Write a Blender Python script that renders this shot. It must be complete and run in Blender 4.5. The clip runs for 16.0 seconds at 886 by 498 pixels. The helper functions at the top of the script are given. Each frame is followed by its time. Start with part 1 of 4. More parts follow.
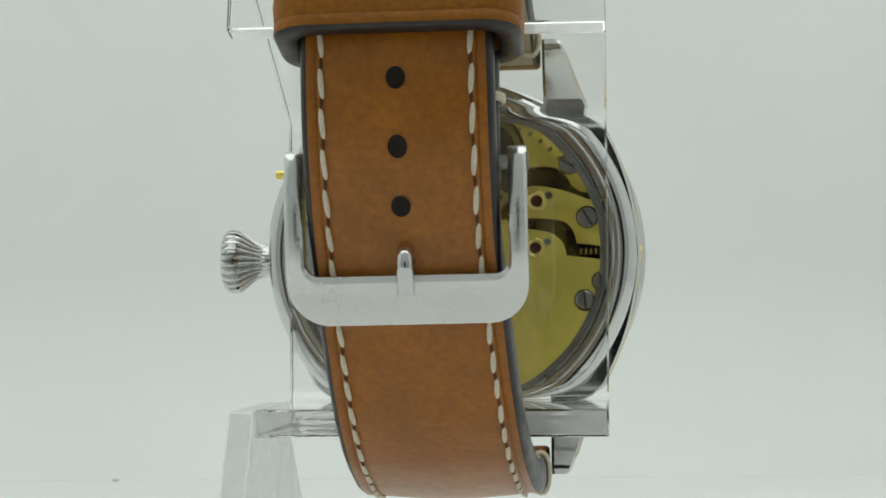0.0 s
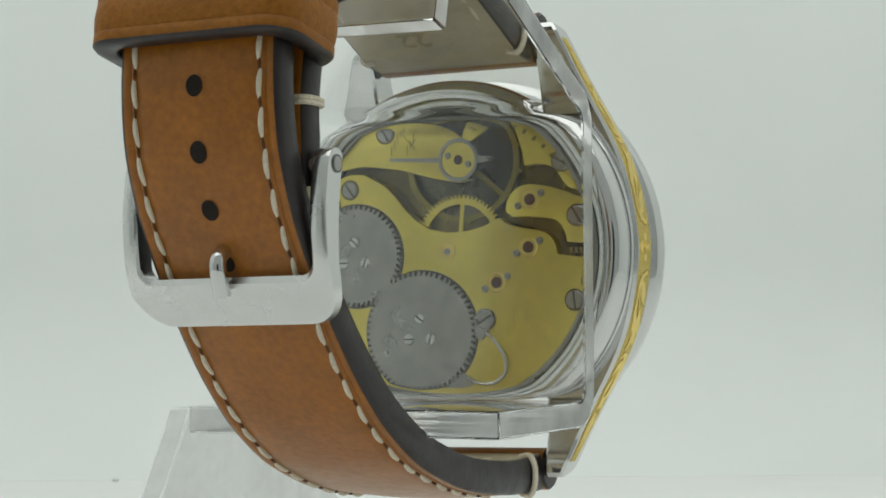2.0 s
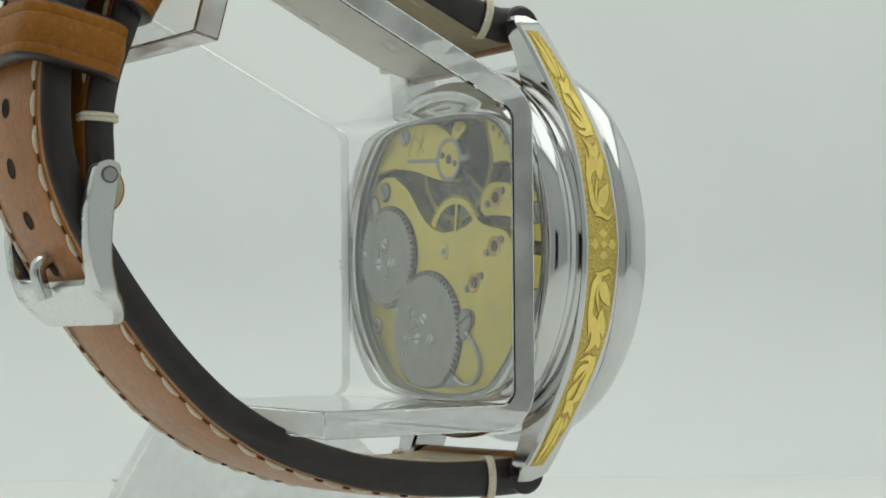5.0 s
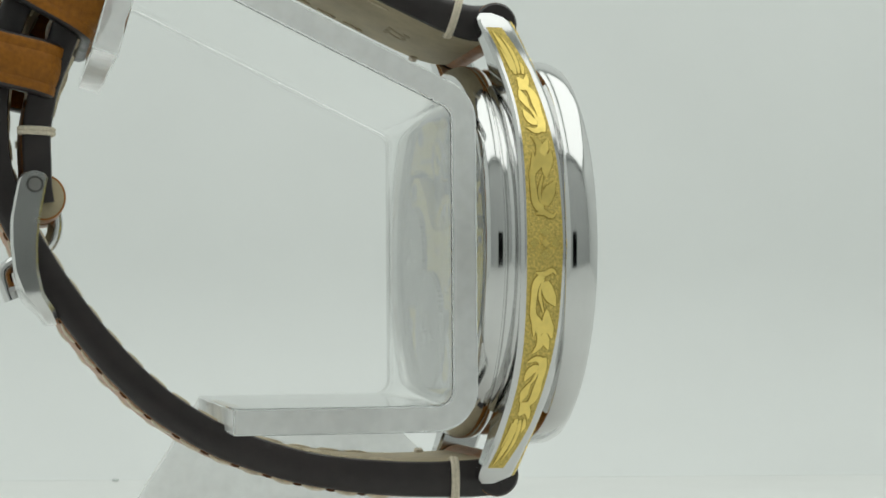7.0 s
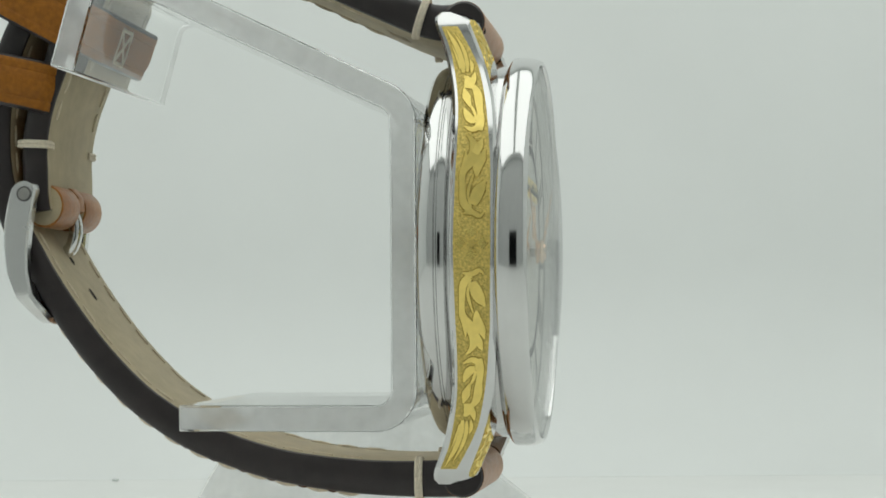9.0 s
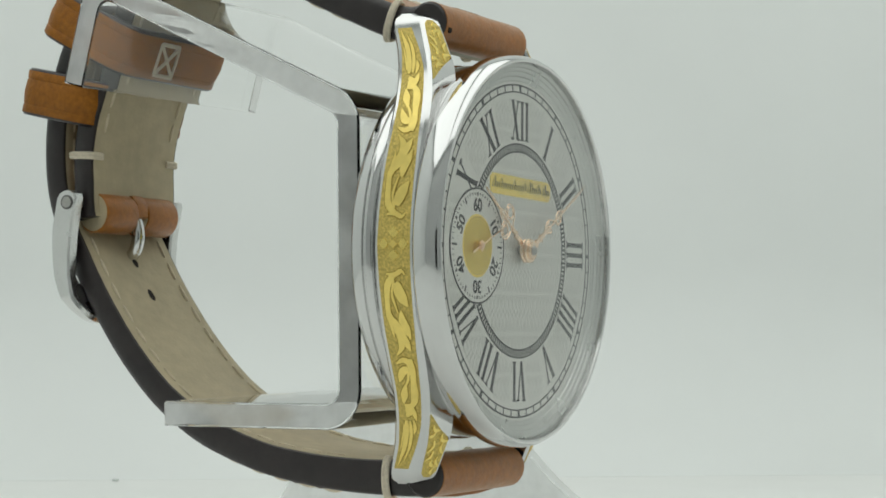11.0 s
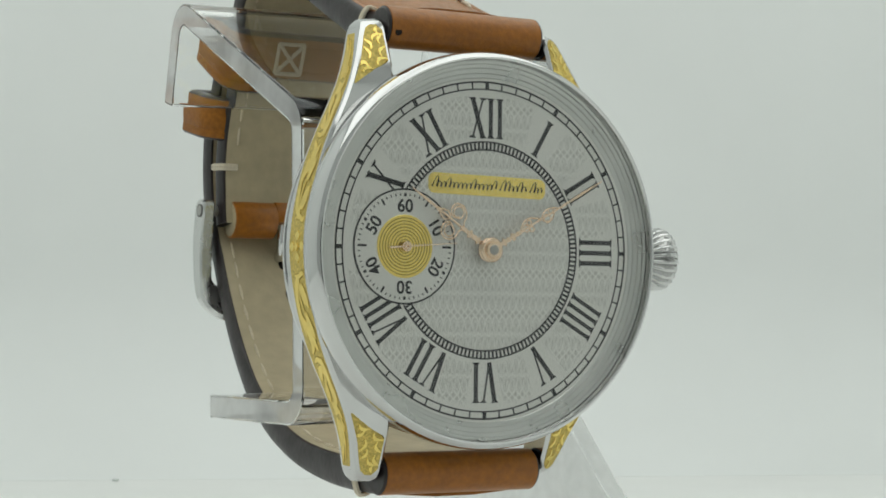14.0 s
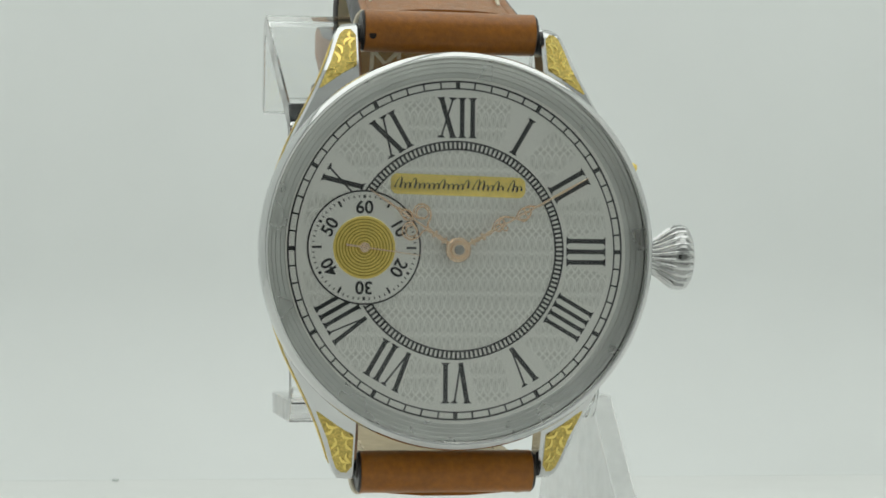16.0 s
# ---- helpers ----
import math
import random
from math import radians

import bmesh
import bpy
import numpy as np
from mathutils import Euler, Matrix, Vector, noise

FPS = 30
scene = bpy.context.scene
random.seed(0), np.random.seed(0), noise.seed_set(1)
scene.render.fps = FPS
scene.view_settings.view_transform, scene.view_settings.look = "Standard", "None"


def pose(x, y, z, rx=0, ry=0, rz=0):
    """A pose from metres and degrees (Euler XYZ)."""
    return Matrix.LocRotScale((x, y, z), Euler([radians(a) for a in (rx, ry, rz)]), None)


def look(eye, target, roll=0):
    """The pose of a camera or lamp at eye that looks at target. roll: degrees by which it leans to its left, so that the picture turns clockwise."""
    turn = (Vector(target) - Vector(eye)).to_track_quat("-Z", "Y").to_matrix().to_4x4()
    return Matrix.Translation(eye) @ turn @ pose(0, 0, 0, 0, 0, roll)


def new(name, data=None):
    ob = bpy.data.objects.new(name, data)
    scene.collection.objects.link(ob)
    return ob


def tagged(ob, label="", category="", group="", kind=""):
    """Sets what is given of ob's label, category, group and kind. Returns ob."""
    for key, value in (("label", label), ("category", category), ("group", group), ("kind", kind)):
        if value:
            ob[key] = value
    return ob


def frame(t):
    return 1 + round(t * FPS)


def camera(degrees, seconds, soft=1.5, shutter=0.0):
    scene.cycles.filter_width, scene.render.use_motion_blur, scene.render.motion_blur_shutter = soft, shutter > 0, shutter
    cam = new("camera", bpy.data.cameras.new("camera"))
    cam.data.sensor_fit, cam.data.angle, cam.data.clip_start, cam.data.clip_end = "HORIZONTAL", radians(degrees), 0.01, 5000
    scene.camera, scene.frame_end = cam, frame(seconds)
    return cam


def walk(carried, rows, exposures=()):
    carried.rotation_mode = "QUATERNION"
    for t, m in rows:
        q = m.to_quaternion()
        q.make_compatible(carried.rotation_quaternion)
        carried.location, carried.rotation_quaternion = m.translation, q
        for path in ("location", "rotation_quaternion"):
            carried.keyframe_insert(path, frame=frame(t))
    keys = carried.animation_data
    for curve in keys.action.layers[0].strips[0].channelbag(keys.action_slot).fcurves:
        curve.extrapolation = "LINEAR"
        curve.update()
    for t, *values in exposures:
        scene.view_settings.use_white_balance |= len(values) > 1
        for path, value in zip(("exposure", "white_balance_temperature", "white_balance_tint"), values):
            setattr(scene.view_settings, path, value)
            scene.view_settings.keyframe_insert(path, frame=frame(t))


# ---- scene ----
# ---- camera and turntable ----
FLOOR = -0.045
cam = camera(25.0, 16.0, soft=1.7)
CAM_POSE = pose(0, -0.25262, 0, 0, 0, 0.18) @ pose(0, 0, 0, 1.793, 0, 0) @ pose(0, 0, 0, 0, 0.419, 0) @ pose(0, 0, 0, 90, 0, 0)
walk(cam, [(0.0, CAM_POSE), (16.0, CAM_POSE)])

# degrees by which the turntable has turned, every half second
TURNED = [0.0, 5.2, 10.4, 15.58, 20.76, 25.93, 31.12, 36.33, 41.54, 46.72, 51.88, 57.03, 62.18, 67.34, 72.48, 77.62, 82.76,
          87.91, 93.08, 98.26, 103.45, 108.66, 113.87, 119.09, 124.32, 129.56, 134.79, 140.0, 145.18, 150.33, 155.44, 160.52, 165.58]
DIAL_AT = (0.00171, 0.01023, 0.00742)
WATCH_POSE = pose(*DIAL_AT, 0, 0, -4.59) @ pose(0, 0, 0, -0.47, 0, 0) @ pose(0, 0, 0, 0, -0.83, 0) @ pose(0, 0, 0, 0, 0, 180)
STAND_POSE = pose(*DIAL_AT, 0, 0, 175.41)

# ---- light: a white photo tent lit by lamps under its roof ----
world = bpy.data.worlds.new("world")
scene.world = world
world.use_nodes = True
world.node_tree.nodes["Background"].inputs[0].default_value = (0.5, 0.52, 0.55, 1)
world.node_tree.nodes["Background"].inputs[1].default_value = 0.05
scene.view_settings.exposure = -0.49


def area_lamp(name, x, y, z, sx, sy, watts, colour=(0.97, 1.0, 0.968), aim=(0, 0, 0)):
    data = bpy.data.lights.new(name, "AREA")
    data.shape, data.size, data.size_y, data.energy, data.color = "RECTANGLE", sx, sy, watts, colour
    lamp = new(name, data)
    lamp.matrix_world = look((x, y, z), aim)
    return lamp


area_lamp("tent_lamp", -0.165, 0.02, 0.385, 0.3, 0.56, 0.78, aim=(-0.165, 0.0201, 0))
area_lamp("tent_lamp", 0.165, 0.02, 0.385, 0.3, 0.56, 0.78, aim=(0.165, 0.0201, 0))


# ---- materials ----
def shader(name, colour, rough=0.5, metal=0.0, vary=0.0, scale=400.0, bump=0.0, bump_scale=2000.0, spec=0.5, vary2=0.0, scale2=60.0,
           rough_vary=0.0, clear=0.0, stretch=(1, 1, 1)):
    """A principled surface with colour variation at two scales, uneven gloss and a fine relief."""
    m = bpy.data.materials.new(name)
    m.use_nodes = True
    nt = m.node_tree
    b = nt.nodes["Principled BSDF"]
    b.inputs["Roughness"].default_value = rough
    b.inputs["Metallic"].default_value = metal
    b.inputs["Specular IOR Level"].default_value = spec
    b.inputs["Coat Weight"].default_value = clear
    b.inputs["Coat Roughness"].default_value = 0.28
    b.inputs["Base Color"].default_value = (*colour, 1)
    tc = nt.nodes.new("ShaderNodeTexCoord")
    mp = nt.nodes.new("ShaderNodeMapping")
    mp.inputs["Scale"].default_value = stretch
    nt.links.new(tc.outputs["Object"], mp.inputs["Vector"])

    def tex(s, detail=4.0):
        n = nt.nodes.new("ShaderNodeTexNoise")
        n.inputs["Scale"].default_value = s
        n.inputs["Detail"].default_value = detail
        nt.links.new(mp.outputs["Vector"], n.inputs["Vector"])
        return n.outputs["Fac"]

    last = None
    for amount, s in ((vary, scale), (vary2, scale2)):
        if amount:
            r = nt.nodes.new("ShaderNodeMapRange")
            r.inputs["From Min"].default_value, r.inputs["From Max"].default_value = 0.3, 0.7
            r.inputs["To Min"].default_value, r.inputs["To Max"].default_value = 1 - amount, 1 + amount
            nt.links.new(tex(s), r.inputs["Value"])
            v = nt.nodes.new("ShaderNodeVectorMath")
            v.operation = "SCALE"
            if last:
                nt.links.new(last, v.inputs[0])
            else:
                v.inputs[0].default_value = colour
            nt.links.new(r.outputs[0], v.inputs["Scale"])
            last = v.outputs[0]
    if last:
        nt.links.new(last, b.inputs["Base Color"])
    if rough_vary:
        r = nt.nodes.new("ShaderNodeMapRange")
        r.inputs["From Min"].default_value, r.inputs["From Max"].default_value = 0.3, 0.7
        r.inputs["To Min"].default_value, r.inputs["To Max"].default_value = max(rough - rough_vary, 0.0), rough + rough_vary
        nt.links.new(tex(scale * 0.7), r.inputs["Value"])
        nt.links.new(r.outputs[0], b.inputs["Roughness"])
    if bump:
        n = nt.nodes.new("ShaderNodeBump")
        n.inputs["Strength"].default_value = bump
        n.inputs["Distance"].default_value = 0.0002
        nt.links.new(tex(bump_scale, 3.0), n.inputs["Height"])
        nt.links.new(n.outputs[0], b.inputs["Normal"])
    return m


def clear_glass(name, colour, ior, rough=0.0):
    m = shader(name, colour, rough)
    b = m.node_tree.nodes["Principled BSDF"]
    b.inputs["Transmission Weight"].default_value = 1.0
    b.inputs["IOR"].default_value = ior
    return m


LEATHER = shader("tan_leather", (0.345, 0.117, 0.006), 0.36, vary=0.16, scale=1300, bump=0.2, bump_scale=3600, vary2=0.13, scale2=190, rough_vary=0.08, spec=0.5)
waxed = LEATHER.node_tree.nodes["Principled BSDF"]
waxed.inputs["Sheen Weight"].default_value = 0.4
waxed.inputs["Sheen Roughness"].default_value = 0.35
waxed.inputs["Sheen Tint"].default_value = (1.0, 0.82, 0.66, 1)
LEATHER_RAW = shader("tan_suede_leather", (0.31, 0.112, 0.008), 0.5, spec=0.3, vary=0.2, scale=1500, bump=0.4, bump_scale=3000, vary2=0.12, scale2=90)
EDGE = shader("black_edge_paint", (0.022, 0.016, 0.016), 0.38, vary=0.25, scale=500, bump=0.25, bump_scale=1200, rough_vary=0.1)
LINING = shader("beige_lining_leather", (0.49, 0.415, 0.27), 0.65, vary=0.08, scale=500, bump=0.3, bump_scale=1800, vary2=0.1, scale2=70)
LINING_STAMP = shader("stamped_lining", (0.36, 0.29, 0.18), 0.7, vary=0.1, scale=900)
THREAD = shader("cream_waxed_thread", (0.78, 0.7, 0.55), 0.7, vary=0.12, scale=2500, bump=0.7, bump_scale=5000)
THREAD_FINE = shader("beige_thread", (0.7, 0.62, 0.46), 0.7, vary=0.1, scale=2500, bump=0.5, bump_scale=5000)
SEAM = shader("pressed_seam", (0.1, 0.035, 0.006), 0.7, vary=0.2, scale=2000)
# near-black that paints the shade inside holes which are not cut
HOLE_SHADE = shader("leather_hole_shade", (0.012, 0.007, 0.004), 0.9, vary=0.3, scale=2000)
STEEL = shader("polished_steel", (0.66, 0.66, 0.655), 0.1, 1.0, vary=0.02, scale=300, rough_vary=0.03)
STEEL_BRUSHED = shader("brushed_steel", (0.72, 0.72, 0.71), 0.27, 1.0, vary=0.015, scale=300, rough_vary=0.02)
# the ring's dark reflections are put into this steel's colour
STEEL_SHADE = shader("shaded_steel_ring", (0.26, 0.257, 0.245), 0.32, 1.0, vary=0.12, scale=400, rough_vary=0.06)
STEEL_RING = shader("turned_grey_steel", (0.6, 0.6, 0.58), 0.3, 1.0, vary=0.05, scale=300, rough_vary=0.05)
STEEL_GREY = shader("snailed_grey_steel", (0.43, 0.42, 0.4), 0.34, 1.0, vary=0.14, scale=500, bump=0.05, bump_scale=1500, rough_vary=0.08)
STEEL_DARK = shader("dark_steel", (0.16, 0.155, 0.15), 0.35, 1.0, vary=0.15, scale=900)
GOLD = shader("polished_gold_leaf", (0.88, 0.69, 0.21), 0.34, 1.0, vary=0.06, scale=900, rough_vary=0.06)
GOLD_BRIGHT = shader("burnished_gold_leaf", (0.88, 0.69, 0.21), 0.17, 1.0, vary=0.05, scale=900, rough_vary=0.05, bump=0.05, bump_scale=2500)
GOLD_MATT = shader("punched_matt_gold", (0.66, 0.515, 0.16), 0.5, 1.0, vary=0.28, scale=3500, bump=0.9, bump_scale=5200)
BRASS = shader("gilt_brass", (0.88, 0.735, 0.175), 0.38, 1.0, vary=0.05, scale=700, bump=0.08, bump_scale=4500, vary2=0.06, scale2=90, rough_vary=0.06)
# brass darkened with the shade that lies deep between the bridges
BRASS_DARK = shader("shaded_base_plate", (0.17, 0.135, 0.045), 0.3, 1.0, vary=0.75, scale=330, vary2=0.7, scale2=120, rough_vary=0.15)
# blotched dark colour paints the well's shade and blurred reflections
WELL = shader("shaded_dark_brass", (0.1, 0.09, 0.06), 0.22, 1.0, vary=0.8, scale=280, vary2=0.8, scale2=110, rough_vary=0.15)
# dimmed colour stands for the faint look of the swinging balance
BRASS_DIM = shader("dimmed_gilt_brass", (0.36, 0.3, 0.09), 0.45, 1.0, vary=0.06, scale=700)
# dark gold that paints shade into grooves and round the leaves
GROOVE_SHADE = shader("gold_groove_shade", (0.42, 0.3, 0.07), 0.5, 1.0, vary=0.1, scale=900)
CREST_GILT = shader("rubbed_gilt_brass", (0.7, 0.59, 0.15), 0.5, 1.0, vary=0.1, scale=900)
ENGRAVED = shader("engraved_line", (0.4, 0.32, 0.1), 0.6, 0.8, vary=0.15, scale=2000)
ROSE = shader("rose_gold_hand", (0.9, 0.68, 0.5), 0.25, 1.0, vary=0.03, scale=900)
RUBY = shader("ruby_jewel", (0.09, 0.012, 0.014), 0.08, 0.0, vary=0.2, scale=1500)
SILVER = shader("silvered_dial", (0.74, 0.732, 0.692), 0.48, 0.25, vary=0.03, scale=4000, bump=0.12, bump_scale=6000, vary2=0.03, scale2=120)
INK = shader("black_dial_print", (0.022, 0.022, 0.024), 0.45, vary=0.2, scale=3000)


def sawn_plastic(name):
    """A sawn acrylic edge where light leaves the sheet: streaky white haze, part frosting, part painted piped light."""
    m = bpy.data.materials.new(name)
    m.use_nodes = True
    nt = m.node_tree
    nt.nodes.remove(nt.nodes["Principled BSDF"])
    tc, streak, span, soft, glow, both, clear, blend = (nt.nodes.new(k) for k in ("ShaderNodeTexCoord", "ShaderNodeTexNoise", "ShaderNodeMapRange", "ShaderNodeBsdfDiffuse", "ShaderNodeBsdfTranslucent", "ShaderNodeMixShader",
                                                                                  "ShaderNodeBsdfTransparent", "ShaderNodeMixShader"))
    streak.inputs["Scale"].default_value, streak.inputs["Detail"].default_value = 120, 4.0
    span.inputs["From Min"].default_value, span.inputs["From Max"].default_value = 0.35, 0.65
    span.inputs["To Min"].default_value, span.inputs["To Max"].default_value = 0.52, 0.8
    nt.links.new(tc.outputs["Object"], streak.inputs["Vector"])
    nt.links.new(streak.outputs["Fac"], span.inputs["Value"])
    clear.inputs[0].default_value = (0.99, 0.995, 0.992, 1)
    both.inputs[0].default_value = 0.5
    for n in (soft, glow):
        n.inputs["Color"].default_value = (0.96, 0.97, 0.965, 1)
    nt.links.new(soft.outputs[0], both.inputs[1])
    nt.links.new(glow.outputs[0], both.inputs[2])
    nt.links.new(span.outputs[0], blend.inputs[0])
    nt.links.new(clear.outputs[0], blend.inputs[1])
    nt.links.new(both.outputs[0], blend.inputs[2])
    nt.links.new(blend.outputs[0], nt.nodes["Material Output"].inputs["Surface"])
    return m


def thin_glass(name, tint):
    """A thin clear window: light passes straight on, the surface mirrors a little."""
    m = bpy.data.materials.new(name)
    m.use_nodes = True
    nt = m.node_tree
    nt.nodes.remove(nt.nodes["Principled BSDF"])
    clear, gloss, face, mix, power, span2 = (nt.nodes.new(k) for k in ("ShaderNodeBsdfTransparent", "ShaderNodeBsdfGlossy", "ShaderNodeLayerWeight", "ShaderNodeMixShader", "ShaderNodeMath", "ShaderNodeMapRange"))
    clear.inputs[0].default_value = (*tint, 1)
    gloss.inputs["Roughness"].default_value = 0.02
    power.operation, power.inputs[1].default_value = "POWER", 3.5
    span2.inputs["To Min"].default_value, span2.inputs["To Max"].default_value = 0.03, 0.55
    nt.links.new(face.outputs["Facing"], power.inputs[0])
    nt.links.new(power.outputs[0], span2.inputs["Value"])
    nt.links.new(span2.outputs[0], mix.inputs[0])
    nt.links.new(clear.outputs[0], mix.inputs[1])
    nt.links.new(gloss.outputs[0], mix.inputs[2])
    nt.links.new(mix.outputs[0], nt.nodes["Material Output"].inputs["Surface"])
    return m


ACRYLIC = clear_glass("clear_acrylic", (0.99, 0.995, 0.992), 1.49)
ACRYLIC_EDGE = sawn_plastic("sawn_acrylic_edge")
SAPPHIRE = thin_glass("clear_back_window", (0.99, 0.992, 0.988))
CRYSTAL = thin_glass("clear_watch_crystal", (0.985, 0.988, 0.985))
FABRIC = shader("white_tent_fabric", (0.868, 0.89, 0.878), 0.85, vary=0.012, scale=25, bump=0.05, bump_scale=900, vary2=0.015, scale2=6)
TABLETOP = shader("white_table_sheet", (0.872, 0.885, 0.865), 0.75, vary=0.015, scale=40, bump=0.03, bump_scale=600, vary2=0.02, scale2=9)
FRONT = shader("grey_front_fabric", (0.5, 0.512, 0.505), 0.85, vary=0.03, scale=25, bump=0.05, bump_scale=900)
DUST = shader("pale_dust", (0.72, 0.75, 0.73), 0.9, vary=0.1, scale=900)
DARK = shader("dark_room_wall", (0.03, 0.03, 0.03), 0.9, vary=0.1, scale=10)


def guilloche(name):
    """Silver engraved with rows of interlaced scales, as a relief whose groove shade is also in the colour."""
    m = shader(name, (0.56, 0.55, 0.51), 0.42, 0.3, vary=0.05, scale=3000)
    nt = m.node_tree
    b = nt.nodes["Principled BSDF"]
    tc = nt.nodes.new("ShaderNodeTexCoord")
    sep = nt.nodes.new("ShaderNodeSeparateXYZ")
    nt.links.new(tc.outputs["Object"], sep.inputs[0])

    def op(kind, a, c=None):
        n = nt.nodes.new("ShaderNodeMath")
        n.operation = kind
        for i, v in enumerate((a, c)):
            if v is None:
                continue
            if isinstance(v, (int, float)):
                n.inputs[i].default_value = v
            else:
                nt.links.new(v, n.inputs[i])
        return n.outputs[0]

    x, z = sep.outputs["X"], sep.outputs["Z"]

    def ridge(d, width):
        return op("EXPONENT", op("MULTIPLY", op("POWER", op("ABSOLUTE", op("DIVIDE", d, width)), 2.0), -1.0))

    across = op("DIVIDE", x, 0.00098)
    zigzag = op("PINGPONG", across, 0.5)
    row = op("ADD", op("DIVIDE", z, 0.0025), op("MULTIPLY", zigzag, 0.42))
    inside = op("FRACT", row)
    shift = op("MULTIPLY", op("FLOORED_MODULO", op("FLOOR", row), 2.0), 0.5)
    side = op("ABSOLUTE", op("SUBTRACT", op("MULTIPLY", op("FRACT", op("ADD", across, shift)), 2.0), 1.0))
    oval = op("SUBTRACT", side, op("MULTIPLY", op("SINE", op("MULTIPLY", inside, math.pi)), 0.85))
    border = op("SUBTRACT", op("ABSOLUTE", op("SUBTRACT", inside, 0.5)), 0.5)
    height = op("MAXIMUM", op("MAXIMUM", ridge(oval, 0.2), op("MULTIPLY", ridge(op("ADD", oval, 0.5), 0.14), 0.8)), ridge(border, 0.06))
    # the colour mix paints shade into the grooves between the ridges
    groove_shade = nt.nodes.new("ShaderNodeMix")
    groove_shade.data_type = "RGBA"
    groove_shade.inputs["A"].default_value = (0.56, 0.553, 0.515, 1)
    groove_shade.inputs["B"].default_value = (0.8, 0.795, 0.755, 1)
    nt.links.new(height, groove_shade.inputs["Factor"])
    nt.links.new(groove_shade.outputs["Result"], b.inputs["Base Color"])
    bump = nt.nodes.new("ShaderNodeBump")
    bump.inputs["Strength"].default_value = 0.45
    bump.inputs["Distance"].default_value = 0.00008
    nt.links.new(height, bump.inputs["Height"])
    nt.links.new(bump.outputs[0], b.inputs["Normal"])
    return m


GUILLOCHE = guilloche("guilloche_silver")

# ---- building in millimetres ----
MM = 0.001


def part(name, geo, material, parent=None, label="", bevel=0.0, angle=35, shadow=True, segments=2):
    """One mesh object from (points in mm, faces[, material index of each face]) under its thing."""
    me = bpy.data.meshes.new(name)
    me.from_pydata([(x * MM, y * MM, z * MM) for x, y, z in geo[0]], [], geo[1])
    for m in material if isinstance(material, (list, tuple)) else [material]:
        me.materials.append(m)
    if len(geo) > 2:
        me.polygons.foreach_set("material_index", geo[2])
    bm = bmesh.new()
    bm.from_mesh(me)
    bmesh.ops.recalc_face_normals(bm, faces=bm.faces)
    if bevel:
        sharp = [e for e in bm.edges if len(e.link_faces) == 2 and e.calc_face_angle(0) > radians(40)]
        bmesh.ops.bevel(bm, geom=sharp, offset=bevel * MM, segments=segments, profile=0.6, affect="EDGES", clamp_overlap=True)
    for f in bm.faces:
        f.smooth = True
    bm.to_mesh(me)
    bm.free()
    me.set_sharp_from_angle(angle=radians(angle))
    ob = new(name, me)
    if parent:
        ob.parent = parent
    if label:
        tagged(ob, label)
    ob.visible_shadow = shadow
    return ob


def join(geos):
    pts, faces = [], []
    for g in geos:
        k = len(pts)
        pts += list(g[0])
        faces += [tuple(i + k for i in f) for f in g[1]]
    return pts, faces


def grid_faces(rows, cols, wrap_rows=False, wrap_cols=False):
    out = []
    for i in range(rows if wrap_rows else rows - 1):
        for j in range(cols if wrap_cols else cols - 1):
            a, b = i * cols + j, i * cols + (j + 1) % cols
            c, d = ((i + 1) % rows) * cols + (j + 1) % cols, ((i + 1) % rows) * cols + j
            out.append((a, b, c, d))
    return out


def lathe(profile, n=96, cx=0.0, cz=0.0, closed=True):
    """Turns (r, y) points about an axis along y. closed: the profile is a ring."""
    pts, faces = [], []
    k = len(profile)
    for i in range(n):
        a = 2 * math.pi * i / n
        pts += [(cx + r * math.cos(a), y, cz + r * math.sin(a)) for r, y in profile]
    faces = grid_faces(n, k, wrap_rows=True, wrap_cols=closed)
    if not closed:
        for j, flip in ((0, False), (k - 1, True)):
            if profile[j][0] > 1e-6:
                ring = [i * k + j for i in range(n)]
                faces.append(tuple(ring if flip else ring[::-1]))
    return pts, faces


def disc(cx, cz, r, y0, y1, n=32):
    return prism([(cx + r * math.cos(2 * math.pi * i / n), cz + r * math.sin(2 * math.pi * i / n)) for i in range(n)], y0, y1)


def prism(poly, y0, y1):
    """A plate with an outline in x, z and thickness along y."""
    n = len(poly)
    pts = [(x, y0, z) for x, z in poly] + [(x, y1, z) for x, z in poly]
    faces = [tuple(range(n)), tuple(range(2 * n - 1, n - 1, -1))]
    faces += [(i, i + n, (i + 1) % n + n, (i + 1) % n) for i in range(n)]
    return pts, faces


def prism_x(poly, x0, x1):
    n = len(poly)
    pts = [(x0, y, z) for y, z in poly] + [(x1, y, z) for y, z in poly]
    faces = [tuple(range(n)), tuple(range(2 * n - 1, n - 1, -1))]
    faces += [(i, i + n, (i + 1) % n + n, (i + 1) % n) for i in range(n)]
    return pts, faces


def box(x0, x1, y0, y1, z0, z1):
    return prism_x([(y0, z0), (y1, z0), (y1, z1), (y0, z1)], x0, x1)


